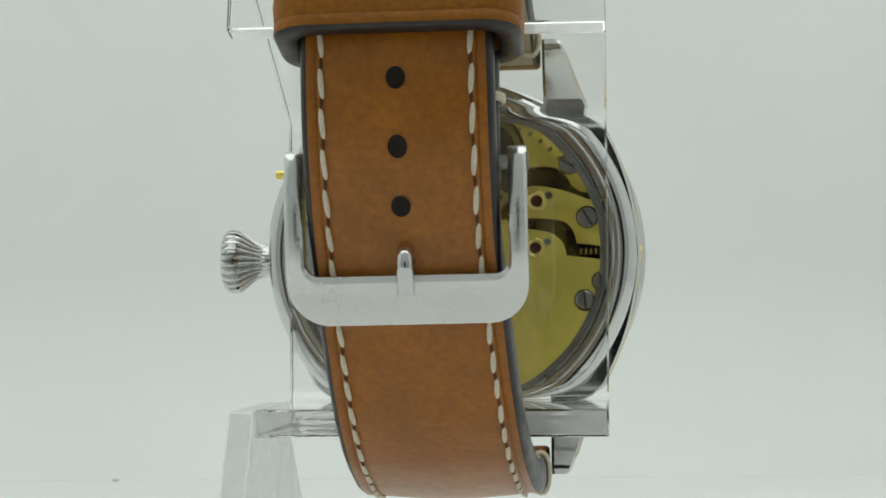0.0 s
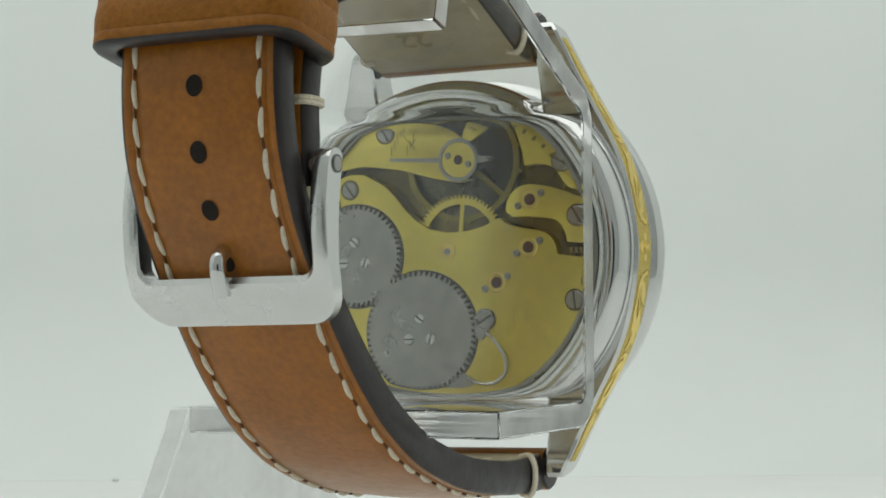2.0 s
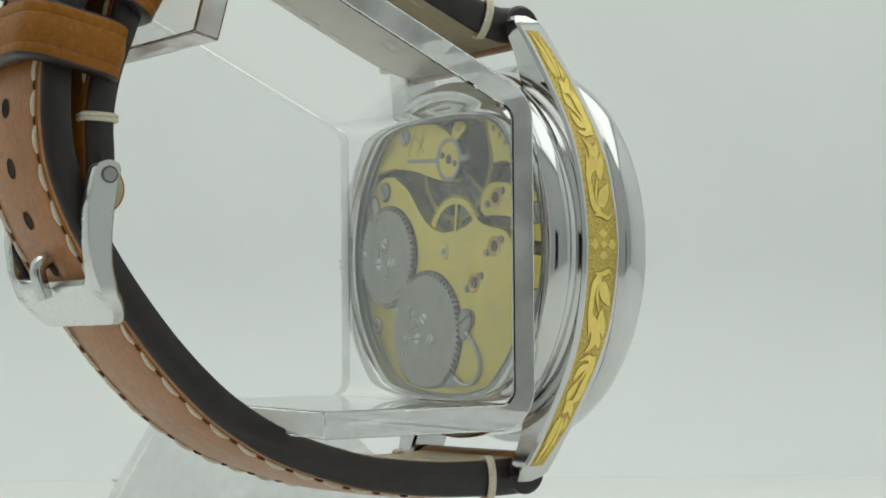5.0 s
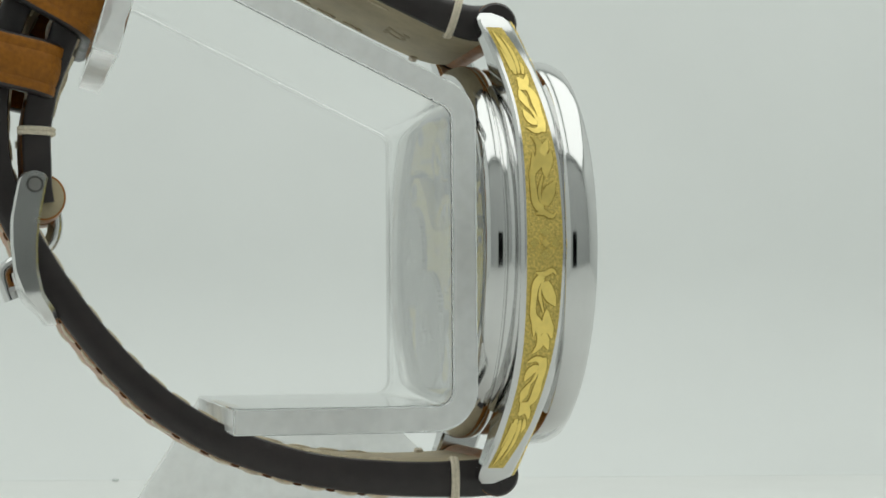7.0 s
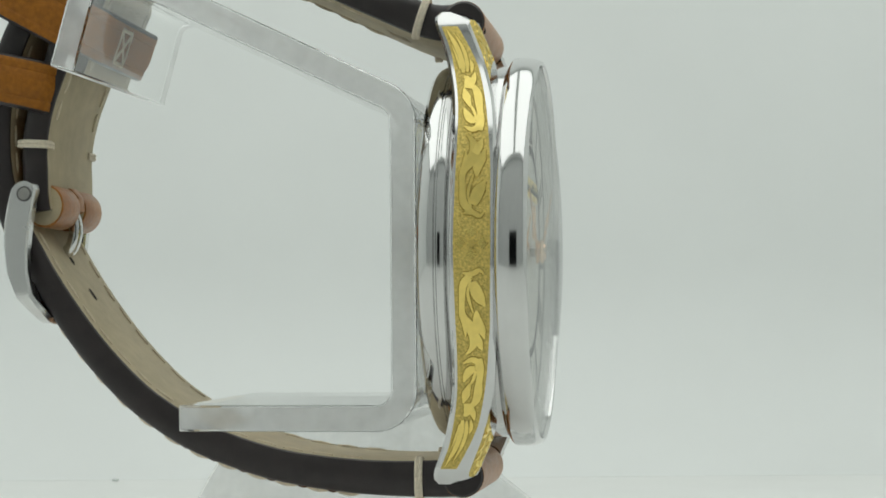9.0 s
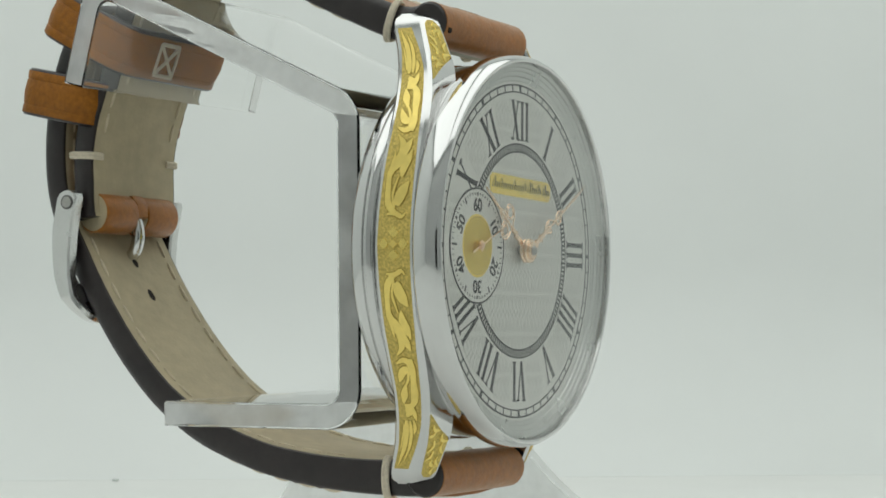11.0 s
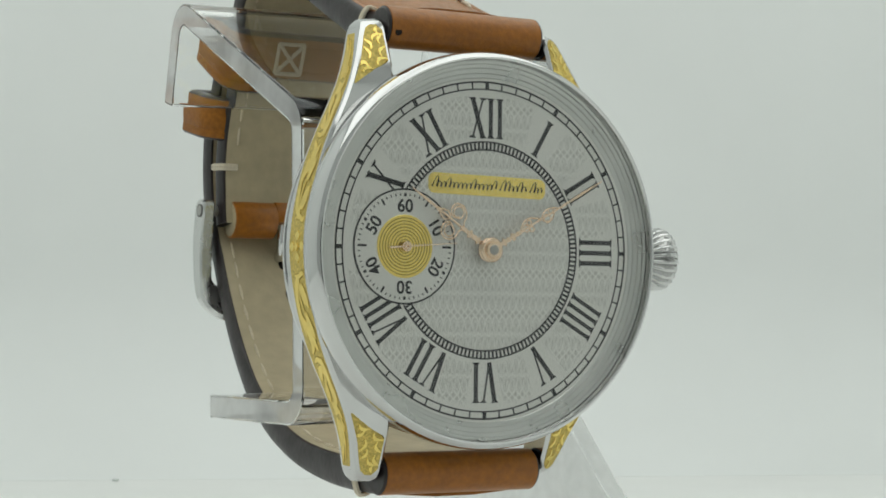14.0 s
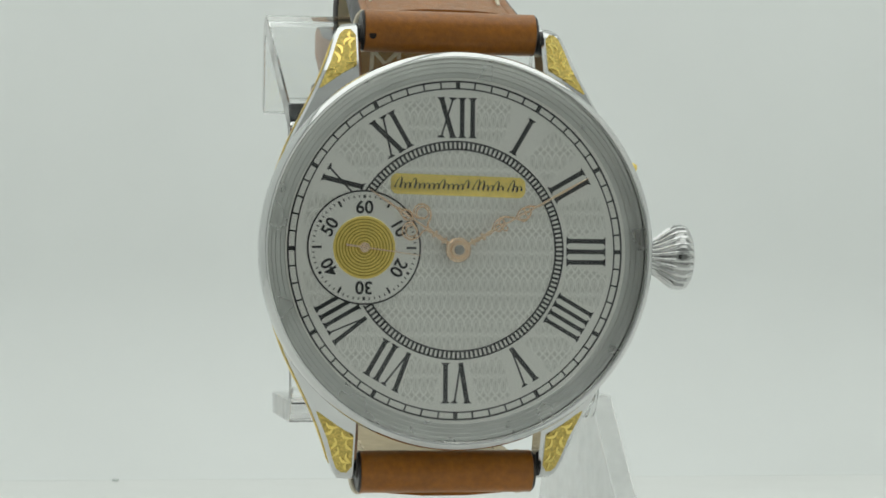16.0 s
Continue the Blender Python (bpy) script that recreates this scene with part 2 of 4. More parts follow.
def tube(path, radius, n=8, flat=1.0, closed=False):
    """A round wire along 3D points; radius may be a list. flat squeezes it along y."""
    P = [Vector(p) for p in path]
    k = len(P)
    R = radius if isinstance(radius, (list, tuple)) else [radius] * k
    pts = []
    up = None
    for i in range(k):
        a, b = (P[(i - 1) % k], P[(i + 1) % k]) if closed else (P[max(i - 1, 0)], P[min(i + 1, k - 1)])
        t = (b - a).normalized()
        if up is None:
            up = Vector((0, 1, 0)) if abs(t.y) < 0.9 else Vector((1, 0, 0))
        side = t.cross(up).normalized()
        up = side.cross(t).normalized()
        for j in range(n):
            an = 2 * math.pi * j / n
            o = side * math.cos(an) * R[i] + up * math.sin(an) * R[i]
            pts.append((P[i].x + o.x, P[i].y + o.y * flat, P[i].z + o.z))
    faces = grid_faces(k, n, wrap_rows=closed, wrap_cols=True)
    if not closed:
        faces += [tuple(range(n))[::-1], tuple(range((k - 1) * n, k * n))]
    return pts, faces


def spline(points, step=1.0):
    """A smooth line through 2D or 3D points, with about one point every step."""
    P = [np.array(p, float) for p in points]
    P = [2 * P[0] - P[1]] + P + [2 * P[-1] - P[-2]]
    out = []
    for i in range(1, len(P) - 2):
        n = max(2, int(np.linalg.norm(P[i + 1] - P[i]) / step))
        for j in range(n):
            t = j / n
            out.append(0.5 * (2 * P[i] + (P[i + 1] - P[i - 1]) * t + (2 * P[i - 1] - 5 * P[i] + 4 * P[i + 1] - P[i + 2]) * t * t
                              + (3 * P[i] - P[i - 1] - 3 * P[i + 1] + P[i + 2]) * t ** 3))
    out.append(P[-2])
    return [tuple(float(v) for v in p) for p in out]


def arc(r, a0, a1, n=24, cx=0.0, cz=0.0):
    return [(cx + r * math.cos(radians(a0 + (a1 - a0) * i / n)), cz + r * math.sin(radians(a0 + (a1 - a0) * i / n))) for i in range(n + 1)]


# ---- the tent and the table ----
TX, TY0, TY1, TZ = 0.34, -0.30, 0.35, 0.40


def slab(name, x0, x1, y0, y1, z0, z1, material, label, category):
    ob = part(name, box(x0 / MM, x1 / MM, y0 / MM, y1 / MM, z0 / MM, z1 / MM), material)
    return tagged(ob, label, category, kind="structure")


slab("table", -TX, TX, TY0, TY1, FLOOR - 0.02, FLOOR, TABLETOP, "smooth white table sheet inside the photo tent", "table")
BEND = 60.0
sweep = [(TY1 / MM - BEND, FLOOR / MM + 0.03)] + [(TY1 / MM - BEND + BEND * math.sin(k * math.pi / 24), FLOOR / MM + 0.03 + BEND * (1 - math.cos(k * math.pi / 24))) for k in range(1, 13)] + [(TY1 / MM, TZ / MM)]
sweep += [(TY1 / MM + 10, TZ / MM), (TY1 / MM + 10, FLOOR / MM - 20), (TY1 / MM - BEND, FLOOR / MM + 0.02)]
tagged(part("wall_back", prism_x(sweep, -TX / MM, TX / MM), FABRIC, angle=30), "plain pale grey-green backdrop of white tent fabric", "backdrop", kind="structure")
slab("wall_west", -TX - 0.01, -TX, TY0, TY1, FLOOR - 0.02, TZ, FABRIC, "plain white fabric side of the photo tent", "wall")
slab("wall_east", TX, TX + 0.01, TY0, TY1, FLOOR - 0.02, TZ, FABRIC, "plain white fabric side of the photo tent", "wall")
slab("ceiling", -TX, TX, TY0, TY1, TZ, TZ + 0.01, FABRIC, "white fabric roof of the photo tent with lamps", "ceiling")
# the tent's front has an opening for the lens; the room behind it is dark
OX, OZ0, OZ1 = 0.05, -0.043, 0.06
slab("wall_front", -TX, -OX, TY0 - 0.01, TY0, FLOOR - 0.02, TZ, FRONT, "pale grey fabric front of the photo tent", "wall")
slab("wall_front_2", OX, TX, TY0 - 0.01, TY0, FLOOR - 0.02, TZ, FRONT, "pale grey fabric front of the photo tent", "wall")
slab("wall_front_3", -OX, OX, TY0 - 0.01, TY0, OZ1, TZ, FRONT, "pale grey fabric front over the lens opening", "wall")
slab("wall_front_4", -OX, OX, TY0 - 0.01, TY0, FLOOR - 0.02, OZ0, FRONT, "pale grey fabric front below the lens opening", "wall")
slab("wall_room", -1, 1, -1.0, -0.98, -0.5, 1, DARK, "dark wall of the room outside the tent", "wall")
speck = tagged(part("speck", disc(0, 0, 0.9, -0.3, 0.3, 12), DUST, bevel=0.25), "tiny pale grey speck of dust lying on the white table sheet", "speck")
speck.matrix_world = pose(-0.09, 0.285, FLOOR + 0.0005, 90, 0, 0)

# ---- the acrylic display stand ----
stand = tagged(new("display_stand"), "clear acrylic watch display stand bent from one thick sheet", "display stand")


def fillet(points, radii):
    out = [points[0]]
    for i in range(1, len(points) - 1):
        p, a, b = (Vector(points[j]) for j in (i, i - 1, i + 1))
        r = radii[i - 1]
        da, db = (a - p).normalized(), (b - p).normalized()
        half = da.angle(db) / 2
        cut = r / math.tan(half)
        c = p + (da + db).normalized() * (r / math.sin(half))
        s, e = p + da * cut - c, p + db * cut - c
        turn = s.angle_signed(e)
        out.append(tuple(p + da * (cut + 0.15)))
        for k in range(25):
            an = -turn * k / 24
            out.append((c.x + s.x * math.cos(an) - s.y * math.sin(an), c.y + s.x * math.sin(an) + s.y * math.cos(an)))
        out.append(tuple(p + db * (cut + 0.15)))
    out.append(points[-1])
    return out


def thicken(line, half):
    left, right = [], []
    for i, p in enumerate(line):
        a, b = Vector(line[max(i - 1, 0)]), Vector(line[min(i + 1, len(line) - 1)])
        t = (b - a).normalized()
        left.append((p[0] - t.y * half, p[1] + t.x * half))
        right.append((p[0] + t.y * half, p[1] - t.x * half))
    return left + right[::-1]


SHEET = fillet([(40.1, -19.85), (13.1, -19.85), (13.1, 17.0), (50.8, 35.2), (54.4, 22.0)], [3.4, 3.4, 3.0])


def sheet(name, outline, x0, x1, label, edge_sides):
    """A clear sheet whose sawn sides, the two ends across x and the listed outline sides, are cloudy."""
    pts, faces = prism_x(outline, x0, x1)
    n = len(outline)
    mats = [1] * (n + 2) if name == "leg" else [1, 1] + [1 if i in edge_sides else 0 for i in range(n)]
    return part(name, (pts, faces, mats), [ACRYLIC, ACRYLIC_EDGE], stand, label, bevel=0.25, shadow=False, angle=14)


SECTION = thicken(SHEET, 1.55)
sheet("body", SECTION, -19.1, 20.6, "bent clear acrylic plate with lip and sloped top", {len(SHEET) - 1, len(SECTION) - 1})
LEG = [(17.5, -18.5), (39.8, -18.5), (41.0, -21.0), (46.8, -30.0), (59.5, -52.4), (-22.0, -52.4), (6.0, -30.0), (14.5, -21.5)]
sheet("leg", LEG, 20.7, 23.6, "clear acrylic side leg standing on the table", set())

# ---- the watch ----
watch = tagged(new("wristwatch"), "steel wristwatch with silver dial, gold inlays and tan leather strap", "watch")


# case flank: outline in plan and edges in profile, along the height
def flank(z):
    """Outer x, front y and rear y of the case side at height z."""
    a = abs(z)
    x = np.interp(a, [0, 4, 8, 11, 14, 17, 20, 23, 26, 28.2], [23.3, 22.9, 22.1, 21.2, 19.95, 18.4, 16.9, 15.65, 14.6, 13.7])
    f = np.interp(a, [0, 9, 15, 18, 21.5, 24.5, 28.2], [1.75, 1.85, 2.2, 2.7, 3.5, 4.7, 6.3])
    r = np.interp(a, [0, 12, 16, 19, 22, 24.5, 26.7, 28.2], [7.3, 7.15, 7.3, 7.7, 8.4, 9.2, 10.2, 10.4])
    return float(x), float(f), float(r)


def smooth_flank(z):
    return tuple(sum(flank(z + d)[i] for d in (-1.2, -0.6, 0, 0.6, 1.2)) / 5 for i in range(3))


case = part("case", lathe([(19.6, 1.2), (23.0, 1.2), (23.15, 1.6), (23.1, 6.4), (22.8, 7.2), (22.3, 7.7), (19.6, 7.7)], 160), STEEL, watch, "polished steel middle case")


def lug_slope(z):
    """How far the front of a lug leans: 0 on the case side, 1 on the lug."""
    return float(np.interp(abs(z), [17.5, 22.0], [0.0, 1.0]))


def lug_arm(sign):
    pts = []
    zs = [-28.2 + 56.4 * i / 94 for i in range(95)]
    for z in zs:
        x, f, r = smooth_flank(z)
        tip = max(0.0, abs(z) - 26.7) / 1.5
        f, r, x = f + 1.5 * tip ** 3, r - 0.7 * tip ** 3, x - 0.5 * tip ** 3
        inn = 11.4
        c = 0.35
        lean = lug_slope(z)
        out_f, in_f = f + 0.3 * lean, f - 0.7 * lean
        ring = [(x - c, out_f), (x, out_f + c), (x, r - c), (x - c, r), (inn + c, r), (inn, r - c), (inn, in_f + c), (inn + c, in_f)]
        pts += [(sign * px, py, z) for px, py in ring]
    faces = grid_faces(95, 8, wrap_cols=True) + [tuple(range(8))[::-1], tuple(range(94 * 8, 95 * 8))]
    return pts, faces


arms = {s: part("lug_arm", lug_arm(s), STEEL, watch, "polished steel case side with curved lugs", bevel=0.0, angle=30) for s in (-1, 1)}


# scrolling leaves: outlines in a flat strip (s along, w across), later laid on the case
def leaf(s, w, length, width, turn, curl=0.5, n=9):
    """The outline of a curled acanthus leaf with a lobed edge."""
    left, right = [], []
    for i in range(n + 1):
        t = i / n
        a = radians(turn) + curl * (t - 0.3) * 2.0
        cs, cw = s + length * t * math.cos(a), w + length * t * math.sin(a)
        h = width * (math.sin(math.pi * min(t * 0.95 + 0.05, 1)) ** 0.8) * (0.78 + 0.22 * math.cos(t * 14)) * 0.5
        left.append((cs - h * math.sin(a), cw + h * math.cos(a)))
        right.append((cs + h * math.sin(a), cw - h * math.cos(a)))
    return left + right[::-1]


def laid(outline, put, low, high):
    """A raised plate: the outline carried onto a surface by put(s, w, lift)."""
    n = len(outline)
    pts = [put(s, w, low) for s, w in outline] + [put(s, w, high) for s, w in outline]
    faces = [tuple(range(n, 2 * n))] + [(i, (i + 1) % n, (i + 1) % n + n, i + n) for i in range(n)]
    return pts, faces


def on_flank(s, w, lift):
    """s is the height, w runs from -1 (front) to 1 (rear) across the inlay of the left side."""
    x, f, r = smooth_flank(s)
    a = abs(s)
    f += float(np.interp(a, [0, 10, 15, 21, 24, 26.3], [0.6, 0.7, 0.95, 1.1, 1.45, 1.85]))
    r -= float(np.interp(a, [0, 15, 21, 24, 26.3], [0.6, 0.66, 0.7, 0.8, 0.7]))
    d = (smooth_flank(s + 0.2)[0] - smooth_flank(s - 0.2)[0]) / 0.4
    k = 1 / math.hypot(1, d)
    return (-(x + lift * k), (f + r) / 2 + w * (r - f) / 2, s - lift * d * k)


strip = []
for i in range(81):
    z = -26.3 + 52.6 * i / 80
    strip += [on_flank(z, -1, 0.01), on_flank(z, -0.9, 0.02), on_flank(z, 0.9, 0.02), on_flank(z, 1, 0.01)]
part("side_inlay", (strip, grid_faces(81, 4)), GOLD_MATT, arms[-1], "punched gold inlay band with scrolling leaves")


def stroke(points, widths):
    """The outline of a flowing tapered leaf along a spine, with a slightly lobed edge."""
    line = spline(points, 0.35)
    span = [0.0]
    for p, q in zip(line, line[1:]):
        span.append(span[-1] + math.hypot(q[0] - p[0], q[1] - p[1]))
    left, right = [], []
    for i, p in enumerate(line):
        a, b = line[max(i - 1, 0)], line[min(i + 1, len(line) - 1)]
        d = math.hypot(b[0] - a[0], b[1] - a[1])
        tx, ty = (b[0] - a[0]) / d, (b[1] - a[1]) / d
        t = span[i] / span[-1]
        h = 0.5 * float(np.interp(t, np.linspace(0, 1, len(widths)), widths)) * (1 + 0.1 * math.cos(9 * t))
        left.append((p[0] - ty * h, p[1] + tx * h))
        right.append((p[0] + ty * h, p[1] - tx * h))
    return left + right[::-1]


# each leaf: spine (across from the middle of the band, height) and its widths, in millimetres; mirrored about the flower
CALYX = [
    ([(0.05, 3.4), (-0.95, 4.6), (-1.2, 6.2), (-1.2, 8.2), (-0.45, 9.3), (0.15, 10.4), (0.0, 11.8), (-0.8, 12.7)], [0.5, 0.85, 0.75, 0.65, 0.95, 1.2, 0.9, 0.15]),
    ([(-1.05, 3.4), (-0.05, 3.55), (0.95, 3.1), (1.4, 3.55)], [0.1, 0.6, 0.5, 0.1]),
    ([(0.15, 4.4), (0.55, 5.6), (1.2, 6.7), (1.55, 7.2)], [0.6, 1.6, 1.1, 0.2]),
    ([(0.5, 7.7), (0.6, 8.9), (1.2, 10.1), (1.5, 10.9)], [0.2, 1.25, 0.95, 0.15]),
    ([(-0.1, 4.1), (-0.5, 5.8), (0.1, 8.0)], [0.15, 0.32, 0.12]),
    ([(0.3, 10.4), (0.8, 11.3), (1.25, 12.2)], [0.85, 0.95, 0.15]),
    ([(-1.35, 8.7), (-0.95, 9.8), (-0.9, 10.7)], [0.1, 0.45, 0.1])]
CREST = [
    ([(0.75, 13.3), (1.05, 14.7), (0.95, 16.2), (0.9, 17.6), (0.6, 18.4), (-0.05, 18.9)], [0.9, 1.0, 0.85, 1.0, 0.9, 0.4]),
    ([(-1.1, 13.7), (-0.1, 13.3), (0.7, 13.5), (1.2, 13.2)], [0.1, 0.55, 0.65, 0.2]),
    ([(0.4, 14.2), (-0.45, 14.7), (-0.95, 15.6), (-1.0, 15.9)], [0.3, 1.2, 0.75, 0.2]),
    ([(-0.2, 16.1), (-0.6, 17.3), (-0.8, 18.4)], [0.2, 1.15, 0.2]),
    ([(-0.1, 18.4), (-0.1, 19.5), (-0.5, 19.9)], [1.2, 1.15, 0.3]),
    ([(0.15, 18.9), (0.65, 19.6), (0.95, 20.4)], [0.8, 0.65, 0.1]),
    ([(0.5, 14.5), (0.2, 15.6), (-0.3, 16.4)], [0.3, 0.36, 0.12])]
PLUME = [
    ([(-0.5, 20.4), (-0.35, 21.8), (-0.35, 23.3), (-0.5, 24.7), (-0.6, 25.9)], [0.3, 0.72, 0.7, 0.5, 0.1]),
    ([(0.0, 20.5), (0.3, 21.8), (0.4, 23.3), (0.25, 24.7), (0.1, 25.4)], [0.2, 0.48, 0.45, 0.3, 0.08]),
    ([(0.5, 20.4), (0.8, 21.4), (0.75, 22.0)], [0.15, 0.5, 0.1]),
    ([(-0.8, 20.9), (-0.85, 22.3), (-0.95, 23.8)], [0.12, 0.24, 0.08])]
BAND_Z, BAND_HALF = [0, 4, 10.4, 15, 18, 21.5, 24, 26.3], [2.18, 2.15, 2.1, 1.9, 1.73, 1.5, 1.35, 1.1]
scroll, cut = [], []
for m in (1, -1):
    for spine_, widths in CALYX + CREST + PLUME:
        for shapes, more in ((scroll, 0.06), (cut, 0.3)):
            shapes.append([(m * z, max(-0.94, min(0.94, -x / float(np.interp(z, BAND_Z, BAND_HALF))))) for x, z in stroke(spine_, [w + more for w in widths])])
for shape in scroll:
    part("gold_leaf", laid(shape, on_flank, 0.0, 0.1), GOLD, arms[-1])
# slightly wider dark plates paint a shadow outline round each leaf
for shape in cut:
    part("leaf_shade_border", laid(shape, on_flank, 0.0, 0.035), GROOVE_SHADE, arms[-1])
for k in range(4):
    a = math.pi / 2 * k
    side = [(0.72, 0.0), (1.0, 0.45), (1.4, 0.66), (1.6, 0.34), (1.95, 0.0), (1.6, -0.34), (1.4, -0.66), (1.0, -0.45)]
    petal = [(u * math.cos(a) - v * math.sin(a), (u * math.sin(a) + v * math.cos(a)) / 2.18) for u, v in side]
    part("flower_petal", laid(petal, on_flank, 0.0, 0.09), GOLD_BRIGHT, arms[-1])
part("flower_heart", laid([(0.5 * math.cos(j * math.pi / 2), 0.25 * math.sin(j * math.pi / 2)) for j in range(4)], on_flank, 0.02, 0.2), GOLD, arms[-1])


def lug_inlay(sx, sz):
    """A three-cornered gold plate let into the front of a lug, with raised scrolls."""
    def put(x, z, lift):
        edge, f, _ = smooth_flank(z)
        lean = -0.7 + 1.0 * (x - 11.75) / (edge - 12.1)
        return (sx * x, f + lean * lug_slope(z) - lift, sz * z)
    def span_at(z):
        lo = float(np.interp(z, [19.7, 21.6, 22.6, 26.6, 27.3], [16.35, 13.7, 11.95, 11.95, 12.5]))
        hi = float(np.interp(z, [19.7, 21.5, 23.2, 25.6, 26.8, 27.3], [16.6, 15.8, 15.05, 14.3, 13.8, 13.2]))
        return lo, hi

    def inside(x, z):
        z = min(max(z, 20.7), 27.0)
        lo, hi = span_at(z)
        return min(max(x, lo + 0.1), hi - 0.1), z
    grid = []
    for i in range(31):
        z = 19.7 + 7.6 * i / 30
        lo, hi = span_at(z)
        grid += [put(lo, z, -0.05), put(lo + 0.02, z, 0.06), put(lo * 0.67 + hi * 0.33, z, 0.06), put(lo * 0.33 + hi * 0.67, z, 0.06), put(hi - 0.02, z, 0.06), put(hi, z, -0.05)]
    part("lug_inlay", (grid, grid_faces(31, 6)), GOLD_MATT, arms[sx], "gold inlay on the lug")
    for x, z, ln, wd, tn, cu in ((15.3, 21.0, 1.5, 0.6, 120, 0.5), (14.6, 21.6, 1.6, 0.65, 75, -0.7), (13.3, 22.1, 1.6, 0.65, 100, 0.7), (14.3, 22.9, 1.6, 0.6, 115, -0.6), (12.7, 23.2, 1.6, 0.55, 80, 0.6),
                                 (13.8, 24.1, 1.5, 0.55, 100, -0.6), (12.6, 24.8, 1.5, 0.5, 75, 0.6), (13.4, 25.2, 1.4, 0.5, 105, 0.5), (12.6, 26.1, 1.0, 0.45, 60, 0.4)):
        part("gold_leaf", laid([inside(*q) for q in leaf(x, z, ln * 1.25, wd * 0.95, tn, cu * 1.3, 9)], put, 0.04, 0.14), GOLD_BRIGHT, arms[sx])


for sx in (-1, 1):
    for sz in (-1, 1):
        lug_inlay(sx, sz)

# bezel, crystal
part("bezel", lathe([(22.3, 3.0), (23.4, 2.0), (24.0, 1.65), (24.18, 1.4), (24.22, 0.1), (24.15, -0.7), (24.0, -1.2), (23.75, -1.65), (23.45, -1.8), (23.25, -1.7), (23.12, -1.3), (23.02, -0.6), (22.9, -0.3), (22.3, 0.4)], 192, 0.2, -0.03),
     STEEL, watch, "polished round steel bezel", angle=40)
part("inner_bezel", lathe([(23.05, -0.95), (22.7, -0.85), (22.62, -0.65), (22.2, -0.55), (22.12, -0.4), (21.6, -0.3), (21.5, -0.15), (21.05, -0.1), (20.95, 0.0), (21.0, 0.3), (23.05, 0.3)], 192, 0.12), STEEL_RING, watch, "stepped grey ring round the dial", angle=12)


def cap(rim, y_rim, sag, n=24):
    """Profile of a round cap from its apex out to the rim."""
    big = (rim * rim + sag * sag) / (2 * sag)
    return [(max(rim * k / n, 0.002), y_rim - sag + big - math.sqrt(big * big - (rim * k / n) ** 2)) for k in range(n + 1)]


part("crystal", lathe(cap(23.0, -1.45, 2.3) + cap(22.95, -1.0, 1.8)[::-1], 160), CRYSTAL, watch, "domed clear watch crystal", shadow=False, angle=50)

# case back
back = part("case_back", lathe([(20.2, 8.2), (22.3, 7.7), (23.2, 7.75), (23.4, 7.95), (23.4, 8.7), (23.2, 8.85), (23.2, 9.0), (23.45, 9.15), (23.4, 9.7), (23.0, 10.6), (22.5, 11.1), (22.0, 11.25), (21.2, 11.2), (20.9, 11.0), (20.7, 10.6), (20.2, 10.5)], 160, 0.7),
            STEEL, watch, "polished steel screw-down case back ring", angle=45)
part("window", lathe([(0.002, 10.75), (20.6, 10.75), (20.85, 10.9), (20.7, 11.05), (0.002, 11.05)], 128, 0.7), SAPPHIRE, back, "clear window over the movement", shadow=False)
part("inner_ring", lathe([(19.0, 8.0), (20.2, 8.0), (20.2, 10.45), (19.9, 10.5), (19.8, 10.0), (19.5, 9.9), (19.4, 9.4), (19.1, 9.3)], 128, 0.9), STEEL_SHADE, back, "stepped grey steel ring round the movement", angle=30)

# crown and pusher
crown_pts = []
prof = [(23.6, 1.9), (24.6, 2.0), (25.2, 2.1), (25.8, 2.2), (26.6, 2.6), (27.8, 3.55), (28.6, 4.05), (29.5, 4.15), (30.2, 3.95), (30.5, 3.4), (30.6, 2.2), (30.6, 0.01)]
NF = 24
for i in range(NF * 6):
    a = 2 * math.pi * i / (NF * 6)
    for x, r in prof:
        groove = 1 - 0.17 * (0.5 + 0.5 * math.cos(NF * a)) ** 2 * (1 if 25.5 < x < 30.4 else 0)
        crown_pts.append((x, 5.4 + r * groove * math.cos(a), -0.4 + r * groove * math.sin(a)))
crown = part("crown", (crown_pts, grid_faces(NF * 6, len(prof), wrap_rows=True)), STEEL, watch, "fluted onion-shaped steel crown", angle=50)
part("stem", tube([(21.5, 5.4, -0.4), (25.5, 5.4, -0.4)], 1.6, 24), GOLD, crown, "gold winding stem")
part("pin", tube([(20.5, 5.0, 10.8), (23.4, 5.0, 10.8), (23.75, 5.0, 10.8)], [0.6, 0.6, 0.4], 16), GOLD, watch, "small gold setting pin")

# ---- dial ----
dial = part("dial", lathe([(0.002, 0.0), (21.35, 0.0), (21.35, 0.5), (0.002, 0.5)], 128), SILVER, watch, "silver dial with black Roman numerals and engraved panels")
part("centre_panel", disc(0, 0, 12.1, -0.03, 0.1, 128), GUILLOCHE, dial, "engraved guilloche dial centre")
for h in range(12):
    a = 75 - 30 * h
    lo, hi = a - 7.2, a + 7.2
    wedge = arc(13.9, lo - 1.0, hi + 1.0, 8) + arc(18.9, hi - 0.8, lo + 0.8, 8)
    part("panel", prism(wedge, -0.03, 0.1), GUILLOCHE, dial)


